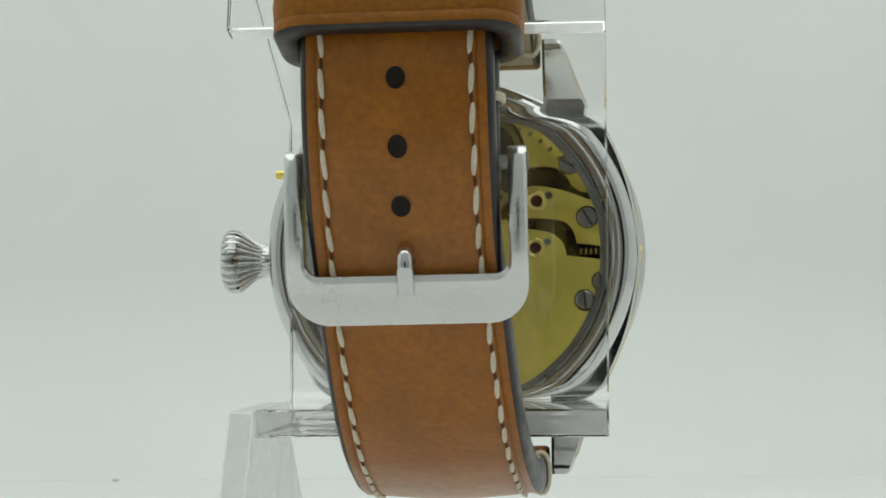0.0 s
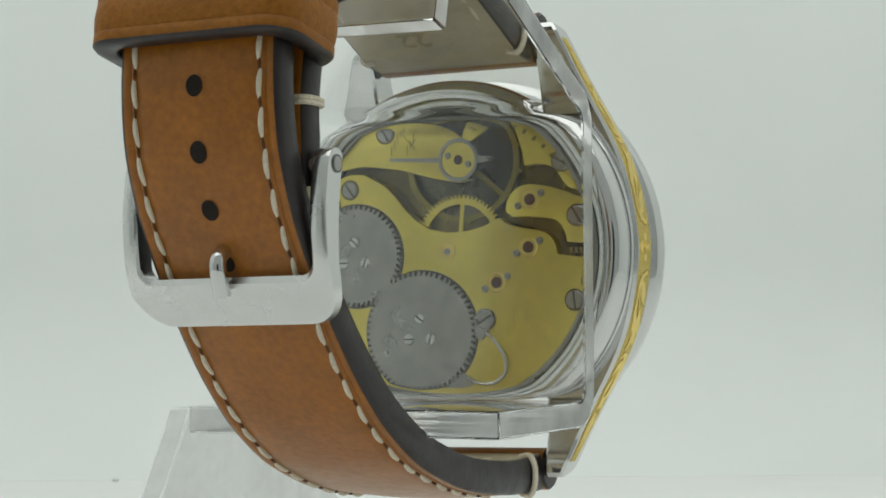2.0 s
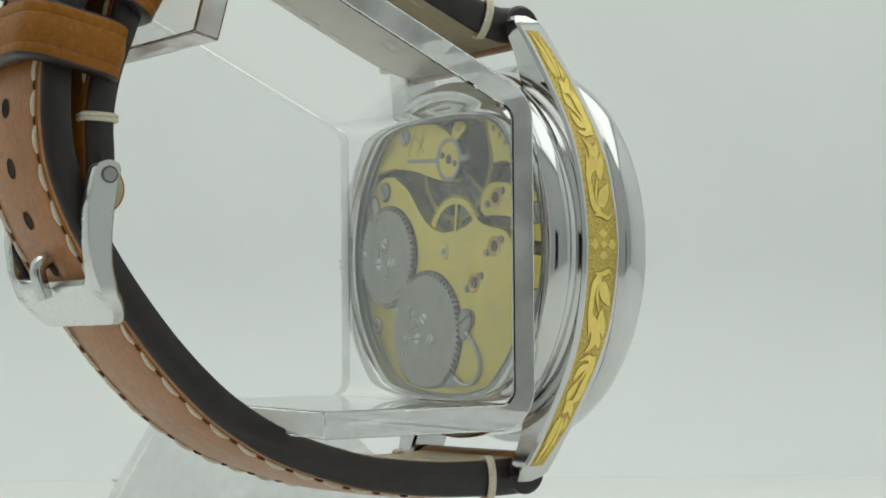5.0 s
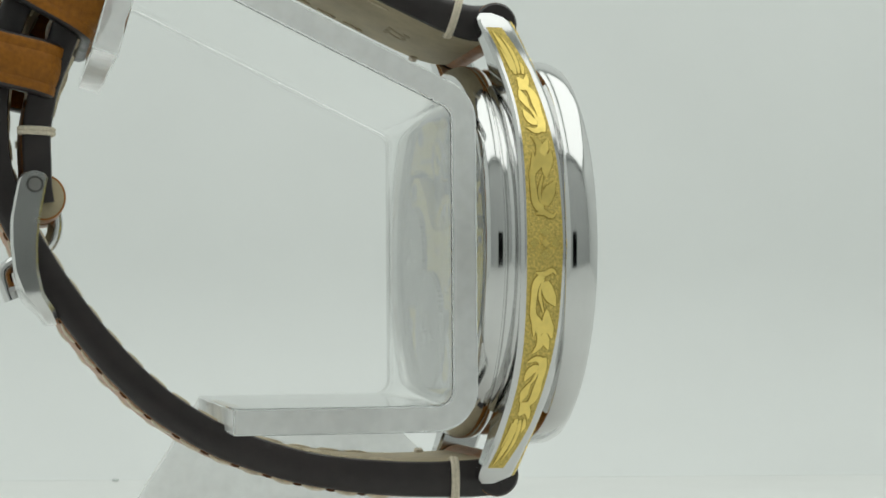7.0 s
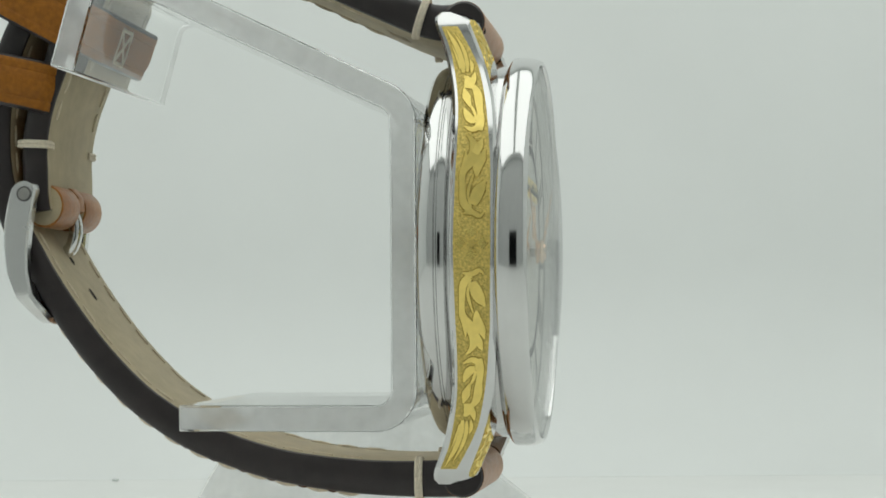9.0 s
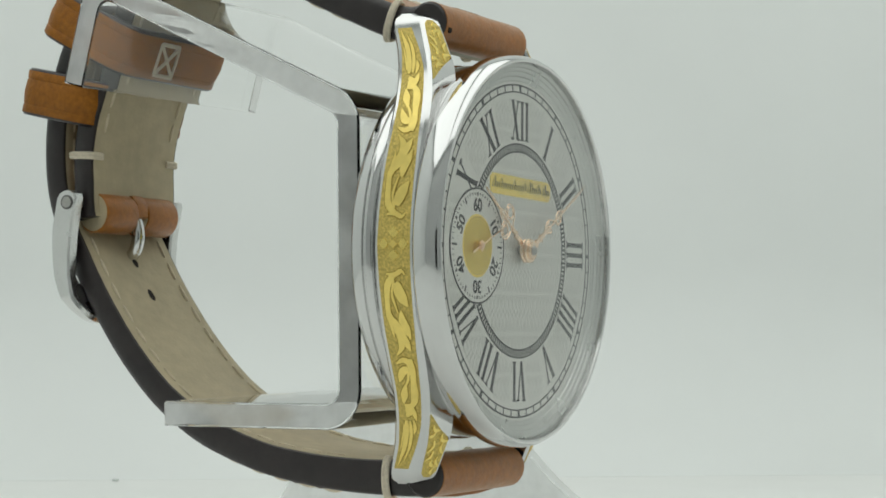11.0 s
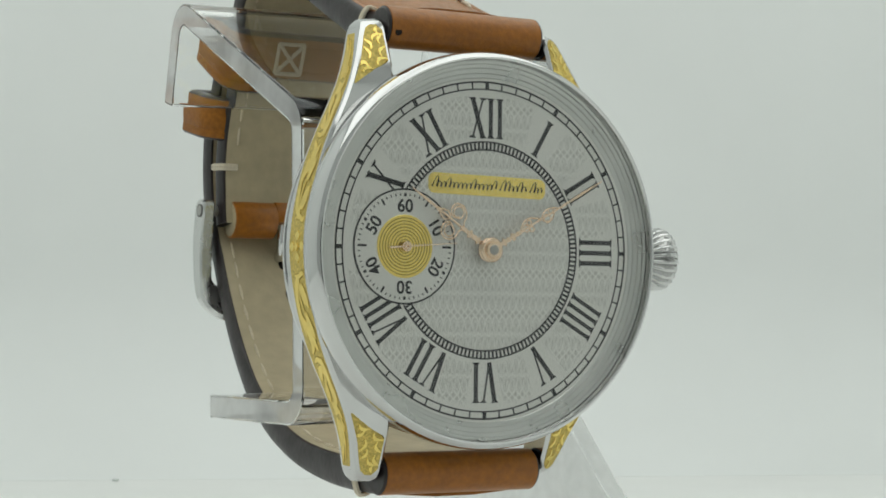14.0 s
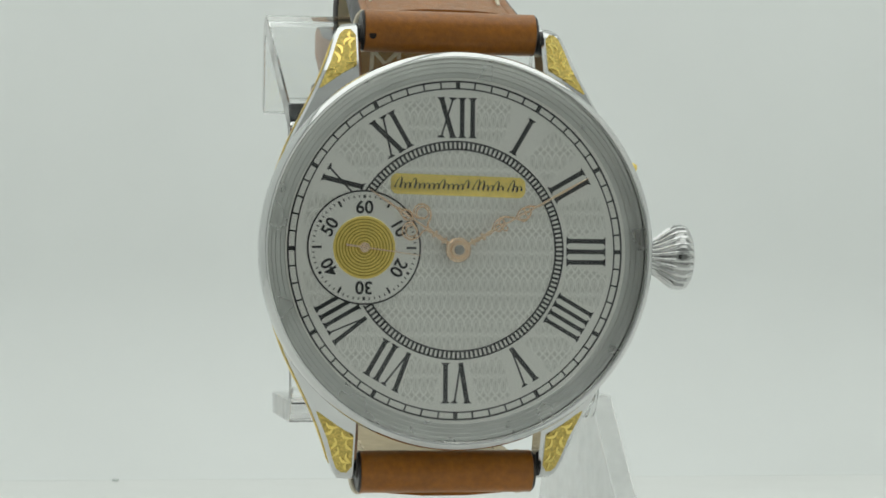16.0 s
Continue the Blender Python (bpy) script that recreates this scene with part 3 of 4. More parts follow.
def band(r0, r1, y0, y1, n=160, cx=0.0, cz=0.0, a0=0.0, a1=360.0):
    if a1 - a0 > 359:
        return lathe([(r0, y0), (r1, y0), (r1, y1), (r0, y1)], n, cx, cz)
    return prism(arc(r0, a0, a1, n, cx, cz) + arc(r1, a1, a0, n, cx, cz), y0, y1)


def rung(a, r0, r1, w, y0=-0.045, y1=0.05, cx=0.0, cz=0.0):
    c, s = math.cos(radians(a)), math.sin(radians(a))
    return prism([(cx + r * c - v * s, cz + r * s + v * c) for r, v in ((r0, -w), (r1, -w), (r1, w), (r0, w))], y0, y1)


# the inner track stops at the seconds dial
OPEN = 149.0
part("inner_track", join([band(12.15, 12.35, -0.045, 0.05, a0=-OPEN, a1=OPEN), band(13.1, 13.3, -0.045, 0.05, a0=-OPEN, a1=OPEN)]
                         + [rung(a * 2.5, 12.3, 13.15, 0.13) for a in range(-59, 60)]), INK, dial, "black railway track round the dial centre")
part("minute_track", join([band(19.55, 19.72, -0.045, 0.05), band(20.4, 20.62, -0.045, 0.05)]
                          + [rung(a * 6, 19.6, 20.5, 0.26 if a % 5 == 0 else 0.1) for a in range(60)]), INK, dial, "black minute track at the dial's edge")


def stroke(p, q, w):
    (x0, z0), (x1, z1) = p, q
    d = math.hypot(x1 - x0, z1 - z0)
    nx, nz = -(z1 - z0) / d * w / 2, (x1 - x0) / d * w / 2
    return prism([(x0 + nx, z0 + nz), (x1 + nx, z1 + nz), (x1 - nx, z1 - nz), (x0 - nx, z0 - nz)], -0.05, 0.05)


def serif(x, z, w):
    s = 0.12 if z > 0 else -0.12
    return prism([(x - w / 2, z), (x + w / 2, z), (x + w / 4, z - s * 2.4), (x - w / 4, z - s * 2.4)], -0.05, 0.05)


def roman(text):
    """Strokes of a Roman numeral, 4.9 mm high, centred."""
    wide = {"I": 1.3, "V": 2.5, "X": 2.4}
    total = sum(wide[c] for c in text)
    x, top, out = -total / 2, 2.45, []
    for c in text:
        m = x + wide[c] / 2
        if c == "I":
            out += [stroke((m, -top), (m, top), 0.56), serif(m, top, 1.15), serif(m, -top, 1.15)]
        elif c == "V":
            out += [stroke((m - 0.8, top), (m + 0.05, -top), 0.58), stroke((m + 0.8, top), (m + 0.05, -top), 0.22), serif(m - 0.8, top, 1.1), serif(m + 0.8, top, 0.9)]
        else:
            out += [stroke((m - 0.75, top), (m + 0.75, -top), 0.6), stroke((m + 0.75, top), (m - 0.75, -top), 0.22)]
            out += [serif(m + u, v, 1.05) for u in (-0.75, 0.75) for v in (top, -top)]
        x += wide[c]
    return join(out)


for h, text in ((1, "I"), (2, "II"), (3, "III"), (4, "IIII"), (5, "V"), (6, "VI"), (7, "VII"), (8, "VIII"), (10, "X"), (11, "XI"), (12, "XII")):
    a = radians(90 - 30 * h)
    rot = a - math.pi / 2
    pts, faces = roman(text)
    squeeze = 0.86 if len(text) > 3 else 1.0
    placed = []
    for k, (x, y, z) in enumerate(pts):
        x, z = x * squeeze, z + 16.1
        placed.append((x * math.cos(rot) - z * math.sin(rot), y, x * math.sin(rot) + z * math.cos(rot)))
    part("numeral", (placed, faces), INK, dial)

# name plate: its lettering is a brand name, so plain slanted strokes stand in for it
PLATE_TURN = radians(-1.1)


def on_plate(x, z):
    return 0.15 + x * math.cos(PLATE_TURN) - z * math.sin(PLATE_TURN), 7.84 + x * math.sin(PLATE_TURN) + z * math.cos(PLATE_TURN)


plate = [on_plate(x, z) for x, z in arc(0.85, 0, 90, 6, 7.45, 0.4) + arc(0.85, 90, 180, 6, -7.45, 0.4) + arc(0.85, 180, 270, 6, -7.45, -0.4) + arc(0.85, 270, 360, 6, 7.45, -0.4)]
name_plate = part("name_plate", prism(plate, -0.14, 0.1), GOLD, dial, "gold name plate with dark script", bevel=0.06)
marks = []
for x0, x1, tall in ((-7.8, 1.05, (0, 3, 9, 14)), (1.75, 5.4, (0, 1, 4, 6)), (6.1, 7.7, (0,))):
    n = max(3, int((x1 - x0) / 0.56))
    pitch = (x1 - x0) / n
    line = []
    for k in range(n):
        h = 1.35 if k == 0 else (1.2 if k in tall else 0.66)
        for q in range(8):
            a = 2 * math.pi * q / 8
            z = -0.48 + h * (1 - math.cos(a)) / 2
            line.append(on_plate(x0 + pitch * (k + q / 8) + 0.34 * (z + 0.48) - 0.12 * math.sin(a), z))
    marks.append(tube([(x, -0.15, z) for x, z in line], [0.085 + 0.05 * math.sin(2 * math.pi * (i + 3) / 8) for i in range(len(line))], 5, 0.4))
part("script_bars", join(marks), INK, name_plate)

# seconds dial
SX, SZ = -11.3, 0.2
sub = part("seconds_dial", disc(SX, SZ, 6.9, -0.07, 0.1, 96), SILVER, dial, "small silver seconds dial with gold centre")
part("seconds_ring", join([band(6.72, 6.92, -0.1, 0.0, 96, SX, SZ)]
                          + [rung(90 - 6 * k, 6.5 - (1.35 if k % 15 == 0 and k % 10 else 0.95 if k % 5 == 0 and k % 10 else 0.45 if k % 10 else 0.55), 6.35,
                                  0.13 if k % 5 == 0 and k % 10 else 0.07 if k % 10 else 0.16, -0.1, 0.0, SX, SZ) for k in range(60)]), INK, sub)
gold_centre = part("gold_centre", lathe([(0.002, -0.12), (3.7, -0.12), (3.78, -0.07), (3.78, 0.0), (0.002, 0.0)], 96, SX, SZ), GOLD, sub, "gold disc with turned rings", angle=20)
# flat dark bands paint the shade of the turned grooves
part("turned_groove_shade", join([band(0.75 + 0.37 * k, 0.87 + 0.37 * k, -0.135, -0.1, 96, SX, SZ) for k in range(8)]), GROOVE_SHADE, gold_centre)


def lettering(text, size):
    """Flat mesh of a text in Blender's own font: points in mm in x, z and faces."""
    curve = bpy.data.curves.new("lettering", "FONT")
    curve.body, curve.size, curve.align_x, curve.align_y, curve.extrude = text, size, "CENTER", "CENTER", 0.02
    curve.offset = 0.02 * size
    ob = bpy.data.objects.new("lettering", curve)
    scene.collection.objects.link(ob)
    me = ob.evaluated_get(bpy.context.evaluated_depsgraph_get()).to_mesh()
    pts = [tuple(v.co) for v in me.vertices]
    faces = [tuple(p.vertices) for p in me.polygons]
    scene.collection.objects.unlink(ob)
    bpy.data.objects.remove(ob)
    bpy.data.curves.remove(curve)
    return pts, faces


for k in range(6):
    pts, faces = lettering(("60", "10", "20", "30", "40", "50")[k], 2.15)
    rot = radians(-60 * k)
    placed = []
    for x, y, d in pts:
        x, y = x, y + 4.78
        placed.append((SX + x * math.cos(rot) - y * math.sin(rot), -0.09 - d, SZ + x * math.sin(rot) + y * math.cos(rot)))
    part("figure", (placed, faces), INK, sub)


# hands
def wire(points, r=0.11):
    return tube([(x, 0, z) for x, z in spline(points, 0.25)], r, 6, 0.7)


def ring_of(x, z, r, thick=0.1):
    return tube([(x + r * math.cos(a * math.pi / 9), 0, z + r * math.sin(a * math.pi / 9)) for a in range(18)], thick, 6, 0.7, closed=True)


def hand_geo(tip, start, extra):
    """A filigree hand that points up: a turned foot, a needle, and wire scrolls."""
    foot = [(0.25, 1.3), (0.22, 1.8), (0.55, 2.0), (0.2, 2.25), (0.32, 2.7), (0.18, 3.1), (0.5, 3.3), (0.5, 3.5), (0.16, 3.7), (0.28, 4.2), (0.1, start)]
    geos = [prism([(w, z) for w, z in foot] + [(-w, z) for w, z in foot[::-1]], -0.12, 0.12),
            prism([(-0.1, start - 0.4), (0.1, start - 0.4), (0.13, tip * 0.72), (0.17, tip * 0.8), (0.04, tip), (-0.04, tip), (-0.17, tip * 0.8), (-0.13, tip * 0.72)], -0.08, 0.08)]
    geos += extra
    geos.append(lathe([(0.7, -0.2), (1.35, -0.2), (1.5, -0.05), (1.5, 0.15), (0.7, 0.15)], 40))
    geos.append(lathe([(0.6, -0.5), (0.95, -0.5), (1.05, -0.35), (1.05, -0.1), (0.6, -0.1)], 40))
    return join(geos)


def turned(geo, degrees, y, cx=0.0, cz=0.0):
    a = radians(-degrees)
    return [(cx + p[0] * math.cos(a) - p[2] * math.sin(a), p[1] + y, cz + p[0] * math.sin(a) + p[2] * math.cos(a)) for p in geo[0]], geo[1]


HOUR = hand_geo(13.0, 5.0, [wire([(0, 4.2), (0.5, 4.8), (1.5, 5.0), (2.2, 5.8), (2.0, 6.9), (1.0, 7.2), (0.4, 6.5), (0.8, 5.7)]), ring_of(1.25, 6.1, 0.72), wire([(0, 4.2), (-0.5, 4.8), (-1.5, 4.9), (-2.3, 5.6), (-2.2, 6.7), (-1.2, 7.1), (-0.4, 6.5), (-0.8, 5.6)]),
                            ring_of(-1.3, 6.0, 0.7), wire([(0, 6.6), (0.55, 7.4), (0.2, 8.4), (0, 9.2)]), wire([(0, 6.6), (-0.55, 7.4), (-0.2, 8.4), (0, 9.2)])])
MINUTE = hand_geo(18.4, 5.2, [ring_of(0, 5.6, 0.42), ring_of(0.45, 6.3, 0.3), ring_of(-0.45, 6.3, 0.3), wire([(0, 4.6), (-0.7, 5.4), (-0.9, 6.6), (-0.2, 7.8), (0.6, 8.6), (0.7, 9.5), (0.0, 10.3)]), ring_of(0.35, 8.9, 0.5), ring_of(-0.25, 9.8, 0.35),
                              wire([(0, 8.0), (-0.6, 9.0), (-0.5, 10.2), (0.1, 11.3), (0, 12.4)])])
part("hour_hand", turned(HOUR, 303.7, -0.95), ROSE, watch, "rose gold filigree hour hand")
part("minute_hand", turned(MINUTE, 60.7, -1.5), ROSE, watch, "rose gold filigree minute hand")
part("hub", lathe([(0.002, -2.2), (0.5, -2.2), (0.62, -2.05), (0.62, -0.05), (0.002, -0.05)], 32), STEEL_GREY, watch, "centre post of the hands")
SECONDS = join([prism([(-0.14, -2.3), (0.14, -2.3), (0.09, 0), (0.05, 6.9), (-0.05, 6.9), (-0.09, 0)], -0.06, 0.06), disc(0, 0, 0.62, -0.12, 0.2, 24),
                lathe([(0.15, -0.3), (0.4, -0.3), (0.4, -0.05), (0.15, -0.05)], 24)])
seconds_hand = part("seconds_hand", SECONDS, ROSE, watch, "thin rose gold seconds hand")

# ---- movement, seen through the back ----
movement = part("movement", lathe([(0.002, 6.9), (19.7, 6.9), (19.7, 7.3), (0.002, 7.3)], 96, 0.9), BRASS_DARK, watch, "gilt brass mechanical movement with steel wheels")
TOP = 9.3
BRIDGE = [(18.2, 8.6)] + [(16.9, 9.9), (14.9, 10.5), (12.8, 10.4), (10.9, 9.4), (9.6, 8.6), (8.4, 7.4), (7.0, 5.7), (5.6, 4.3), (3.6, 3.0), (1.3, 2.5), (-1.6, 2.6), (-3.6, 3.0), (-5.3, 3.7), (-6.2, 4.1), (-7.0, 3.4),
          (-8.0, 3.0), (-9.8, 2.6), (-11.2, 2.4), (-12.4, 2.0), (-13.3, 1.2), (-13.7, 0.4), (-13.9, -0.75)] + arc(19.7, 184.0, 386.0, 60, 0.9)
part("barrel_bridge", prism(BRIDGE, 7.4, TOP), BRASS, movement, "gilt brass barrel bridge", bevel=0.12)
FINGER = spline([(-7.1, 4.75), (-7.2, 6.0), (-8.3, 7.5), (-10.2, 8.1), (-13.5, 7.5), (-17.1, 6.2), (-18.6, 6.25)], 0.6) + arc(19.7, 162.0, 179.0, 8, 0.9) + \
         spline([(-15.2, 0.8), (-14.9, 2.1), (-13.8, 3.5), (-11.2, 4.0), (-9.6, 4.1), (-8.0, 4.1)], 0.6)
part("train_cock", prism(FINGER, 7.4, TOP), BRASS, movement, "gilt brass finger bridge", bevel=0.1)
RIGHT = spline([(-9.5, 10.5), (-11.6, 10.6), (-13.6, 9.9), (-15.3, 7.6), (-18.2, 6.8)], 0.6) + arc(19.7, 160.0, 114.0, 16, 0.9) + spline([(-7.6, 17.0), (-8.6, 14.4), (-9.3, 12.2)], 0.6)
part("upper_plate", prism(RIGHT, 7.4, TOP - 0.3), BRASS, movement, "gilt brass upper plate", bevel=0.1)
COCK = arc(19.7, 33.5, 66.0, 12, 0.9) + spline([(6.8, 18.2), (4.2, 17.8), (2.0, 16.8), (0.2, 15.4), (-1.2, 14.5)], 0.6) + arc(2.75, 95, -110, 14, -0.8, 11.6) + spline([(0.2, 8.9), (3.4, 9.6), (6.9, 10.6), (9.2, 11.0), (12.9, 11.4), (15.6, 11.1)], 0.6)
part("balance_cock", prism(COCK, 8.6, TOP + 0.25), BRASS, movement, "gilt brass balance cock", bevel=0.12)
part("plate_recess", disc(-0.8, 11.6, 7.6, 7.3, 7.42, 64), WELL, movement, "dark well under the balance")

BX, BZ = -0.8, 11.6
part("balance_wheel", join([lathe([(7.1, 8.0), (7.8, 8.0), (7.8, 8.5), (7.1, 8.5)], 96, BX, BZ)]
                           + [prism([(BX + r * math.cos(radians(a)) - v * math.sin(radians(a)), BZ + r * math.sin(radians(a)) + v * math.cos(radians(a))) for r, v in ((0.4, -0.3), (7.2, -0.3), (7.2, 0.3), (0.4, 0.3))], 8.1, 8.4) for a in (40, 220)]
                           + [disc(BX + 7.9 * math.cos(radians(a)), BZ + 7.9 * math.sin(radians(a)), 0.28, 8.05, 8.45, 8) for a in range(0, 360, 24)]), BRASS_DIM, movement, "gilt balance wheel with rim screws")
part("hairspring", tube([(BX + (1.0 + 0.0028 * k * 1.0) * math.cos(k / 9), 7.85, BZ + (1.0 + 0.0065 * k) * math.sin(k / 9)) for k in range(420)], 0.06, 4), STEEL_DARK, movement)


def gear(cx, cz, r, teeth, depth, slant=0.0):
    out = []
    for i in range(teeth):
        for f, q in ((0.0, -depth), (0.15 + slant, 0.0), (0.5 + slant, 0.0), (0.62, -depth)):
            a = 2 * math.pi * (i + f) / teeth
            out.append((cx + (r + q) * math.cos(a), cz + (r + q) * math.sin(a)))
    return out


def screw(cx, cz, r, y, turn, material=None, owner=None):
    s = part("screw", lathe([(0.002, y + 0.28), (r * 0.82, y + 0.28), (r, y + 0.12), (r, y - 0.4), (0.002, y - 0.4)], 28, cx, cz), material or STEEL_GREY, owner or movement)
    # dark ring and bar paint the shade round the head and in the slot
    if r > 0.9:
        part("screw_gap_shade", band(r * 0.9, r * 1.14, y - 0.1, y + 0.03, 28, cx, cz), BRASS_DARK, s)
    c, n = math.cos(radians(turn)), math.sin(radians(turn))
    L, w = r * 0.93, r * 0.13
    part("slot", prism([(cx + a * c - b * n, cz + a * n + b * c) for a, b in ((-L, -w), (L, -w), (L, w), (-L, w))], y + 0.2, y + 0.29), STEEL_DARK, s)


def fourth_wheel():
    cx, cz = -0.35, 1.15
    part("fourth_wheel", join([lathe([(4.9, 8.35), (5.7, 8.35), (5.7, 8.65), (4.9, 8.65)], 96, cx, cz)]
                              + [rung(a * 360 / 64, 5.6, 6.1, 0.13, 8.4, 8.62, cx, cz) for a in range(64)]
                              + [rung(a, 0.2, 5.0, 0.25, 8.4, 8.62, cx, cz) for a in (5, 95, 185, 275)]), BRASS, movement, "toothed gilt wheel")


fourth_wheel()
for name, cx, cz, r, teeth, y in (("ratchet_wheel", 4.85, -10.05, 7.75, 62, TOP), ("crown_wheel", 14.0, -0.1, 6.6, 54, TOP + 0.05)):
    wheel = part(name, prism(gear(cx, cz, r, teeth, 0.55, 0.12), y, y + 0.55), STEEL_GREY, movement, "grey steel winding wheel with fine teeth", bevel=0.05, segments=1)
    # flat dark ring paints the shade seen between the teeth
    part("tooth_gap_shade", band(r - 0.9, r + 0.18, y - 0.1, y + 0.04, 72, cx, cz), STEEL_DARK, wheel)
    part("boss", lathe([(0.002, y + 0.62), (r * 0.42, y + 0.62), (r * 0.5, y + 0.54), (0.002, y + 0.5)], 48, cx, cz), STEEL_GREY, wheel)
    for k in range(3):
        a = radians(90 + 120 * k)
        screw(cx + 1.75 * math.cos(a), cz + 1.75 * math.sin(a), 0.72, y + 0.55, 40 + 70 * k, STEEL_BRUSHED, movement)
for cx, cz, r, turn in ((-16.6, 4.0, 1.25, 60), (-16.1, -6.4, 1.2, 85), (-18.2, -4.1, 1.1, 80), (14.9, 8.5, 1.15, 55), (18.0, 6.6, 1.5, 70), (17.1, -9.1, 1.0, 20)):
    screw(cx, cz, r, TOP, turn)
screw(-4.1, -8.6, 1.2, TOP + 0.3, 150)
screw(9.5, 15.5, 1.2, TOP + 0.25, 65)
screw(-14.5, 10.8, 1.2, TOP - 0.3, 30)
for cx, cz in ((-10.0, 0.3), (-5.6, -4.0), (-10.3, 6.2)):
    j = part("chaton", lathe([(0.75, TOP - 0.2), (1.3, TOP - 0.2), (1.3, TOP + 0.1), (1.1, TOP + 0.22), (0.8, TOP + 0.05)], 32, cx, cz), GOLD, movement, "gold jewel setting")
    part("jewel", lathe([(0.002, TOP + 0.02), (0.5, TOP + 0.1), (0.78, TOP - 0.02), (0.78, TOP - 0.3), (0.002, TOP - 0.3)], 24, cx, cz), RUBY, j, "dark red ruby jewel")
    for s in (-1, 1):
        screw(cx + s * 1.55, cz - s * 0.75, 0.48, TOP - 0.05, 30, owner=movement)
part("centre_bush", lathe([(0.4, TOP), (0.62, TOP + 0.1), (1.1, TOP + 0.1), (1.15, TOP - 0.2), (0.4, TOP - 0.2)], 32, 1.1, 0.1), GOLD, movement)
part("arbor", disc(1.1, 0.1, 0.42, TOP - 0.2, TOP + 0.1, 20), STEEL_GREY, movement)
# regulator
reg = part("regulator", join([lathe([(2.3, TOP + 0.25), (2.75, TOP + 0.25), (2.75, TOP + 0.5), (2.3, TOP + 0.5)], 48, BX, BZ),
                              prism([(BX + 2.5, BZ - 0.25), (BX + 9.7, BZ + 0.3), (BX + 9.7, BZ + 0.7), (BX + 2.5, BZ + 0.35)], TOP + 0.25, TOP + 0.45),
                              prism([(BX - 2.5, BZ - 0.5), (BX - 5.1, BZ - 0.3), (BX - 3.6, BZ), (BX - 5.1, BZ + 0.1), (BX - 2.5, BZ + 0.45)], TOP + 0.25, TOP + 0.45)]), STEEL_GREY, movement, "steel regulator with a long pointer", bevel=0.04)
part("end_piece", disc(BX, BZ, 2.25, TOP + 0.1, TOP + 0.42, 40), BRASS, reg, "round gilt end plate")
part("end_jewel", lathe([(0.002, TOP + 0.5), (0.35, TOP + 0.55), (0.6, TOP + 0.45), (0.6, TOP + 0.3), (0.002, TOP + 0.3)], 20, BX, BZ), RUBY, reg)
screw(BX + 1.4, BZ + 0.6, 0.42, TOP + 0.4, 20, owner=movement)
screw(BX - 1.4, BZ - 0.6, 0.42, TOP + 0.4, 50, owner=movement)
part("stud_holder", prism([(-1.3, 14.1), (-2.1, 17.3), (-2.9, 17.2), (-4.9, 15.7), (-4.6, 15.1), (-2.7, 13.9)], TOP - 0.1, TOP + 0.4), BRASS, movement, "gilt stud holder", bevel=0.08)
screw(-3.0, 15.6, 0.6, TOP + 0.3, 40, BRASS, movement)
# click and its spring
part("click", prism([(-4.9, -7.4), (-3.4, -7.2), (-2.6, -8.4), (-2.75, -10.6), (-3.6, -11.2), (-4.6, -9.9), (-5.4, -8.6)], TOP + 0.02, TOP + 0.4), STEEL_GREY, movement, "steel click", bevel=0.06)
part("click_spring", tube([(x, TOP + 0.25, z) for x, z in spline([(-4.2, -10.2), (-5.6, -11.6), (-6.7, -13.4), (-6.7, -15.2), (-5.4, -16.4), (-3.3, -16.6), (-1.6, -15.8)], 0.4)], 0.26, 8), STEEL_BRUSHED, movement, "curved steel click spring")
part("spring_foot", prism([(1.6, -17.4), (-0.6, -17.5), (-2.2, -16.9), (-2.2, -16.3), (-1.0, -15.2), (0.2, -15.8)], TOP + 0.02, TOP + 0.25), STEEL_GREY, movement, bevel=0.05)
# engraving that cannot be read: plain bars
bars = [rung(118 + 5.2 * k, 17.3, 17.9, 0.22, TOP - 0.3, TOP - 0.27) for k in range(6)]
bars += [prism([(-15.9 - 0.62 * k, 0.05), (-15.6 - 0.62 * k, 0.05), (-15.6 - 0.62 * k, 0.95 - 1.6), (-15.9 - 0.62 * k, 0.95 - 1.6)], TOP, TOP + 0.03) for k in range(6)]
part("engraved_bars", join(bars), ENGRAVED, movement)
rules = [prism([(x, z), (x + 0.12, z), (x + 0.12, z + 1.2), (x, z + 1.2)], TOP + 0.25, TOP + 0.28) for x, z in ((8.6 - 0.45 * k, 12.6 + 0.75 * (k % 5)) for k in range(8))]
rules += [stroke((5.2, 13.2), (7.0, 15.2), 0.12), stroke((5.0, 14.8), (6.0, 13.6), 0.12), stroke((4.6, 15.6), (5.8, 15.9), 0.12)]
rules = [([(p[0], TOP + 0.25 + (0.03 if p[1] > 0 else 0.0) if abs(p[1]) < 1 else p[1], p[2]) for p in g[0]], g[1]) for g in rules]
part("engraved_rules", join(rules), ENGRAVED, movement)
part("crest", join([band(1.75, 1.85, TOP, TOP + 0.02, 40, -9.6, -8.5), band(1.2, 1.26, TOP, TOP + 0.02, 40, -9.6, -8.5)] + [rung(a, 0.1, 0.95, 0.06, TOP, TOP + 0.02, -9.6, -8.5) for a in range(0, 360, 45)]), CREST_GILT, movement, "faint stamped crest")

# ---- strap ----
CENTRE = Vector((36.0, 4.0))


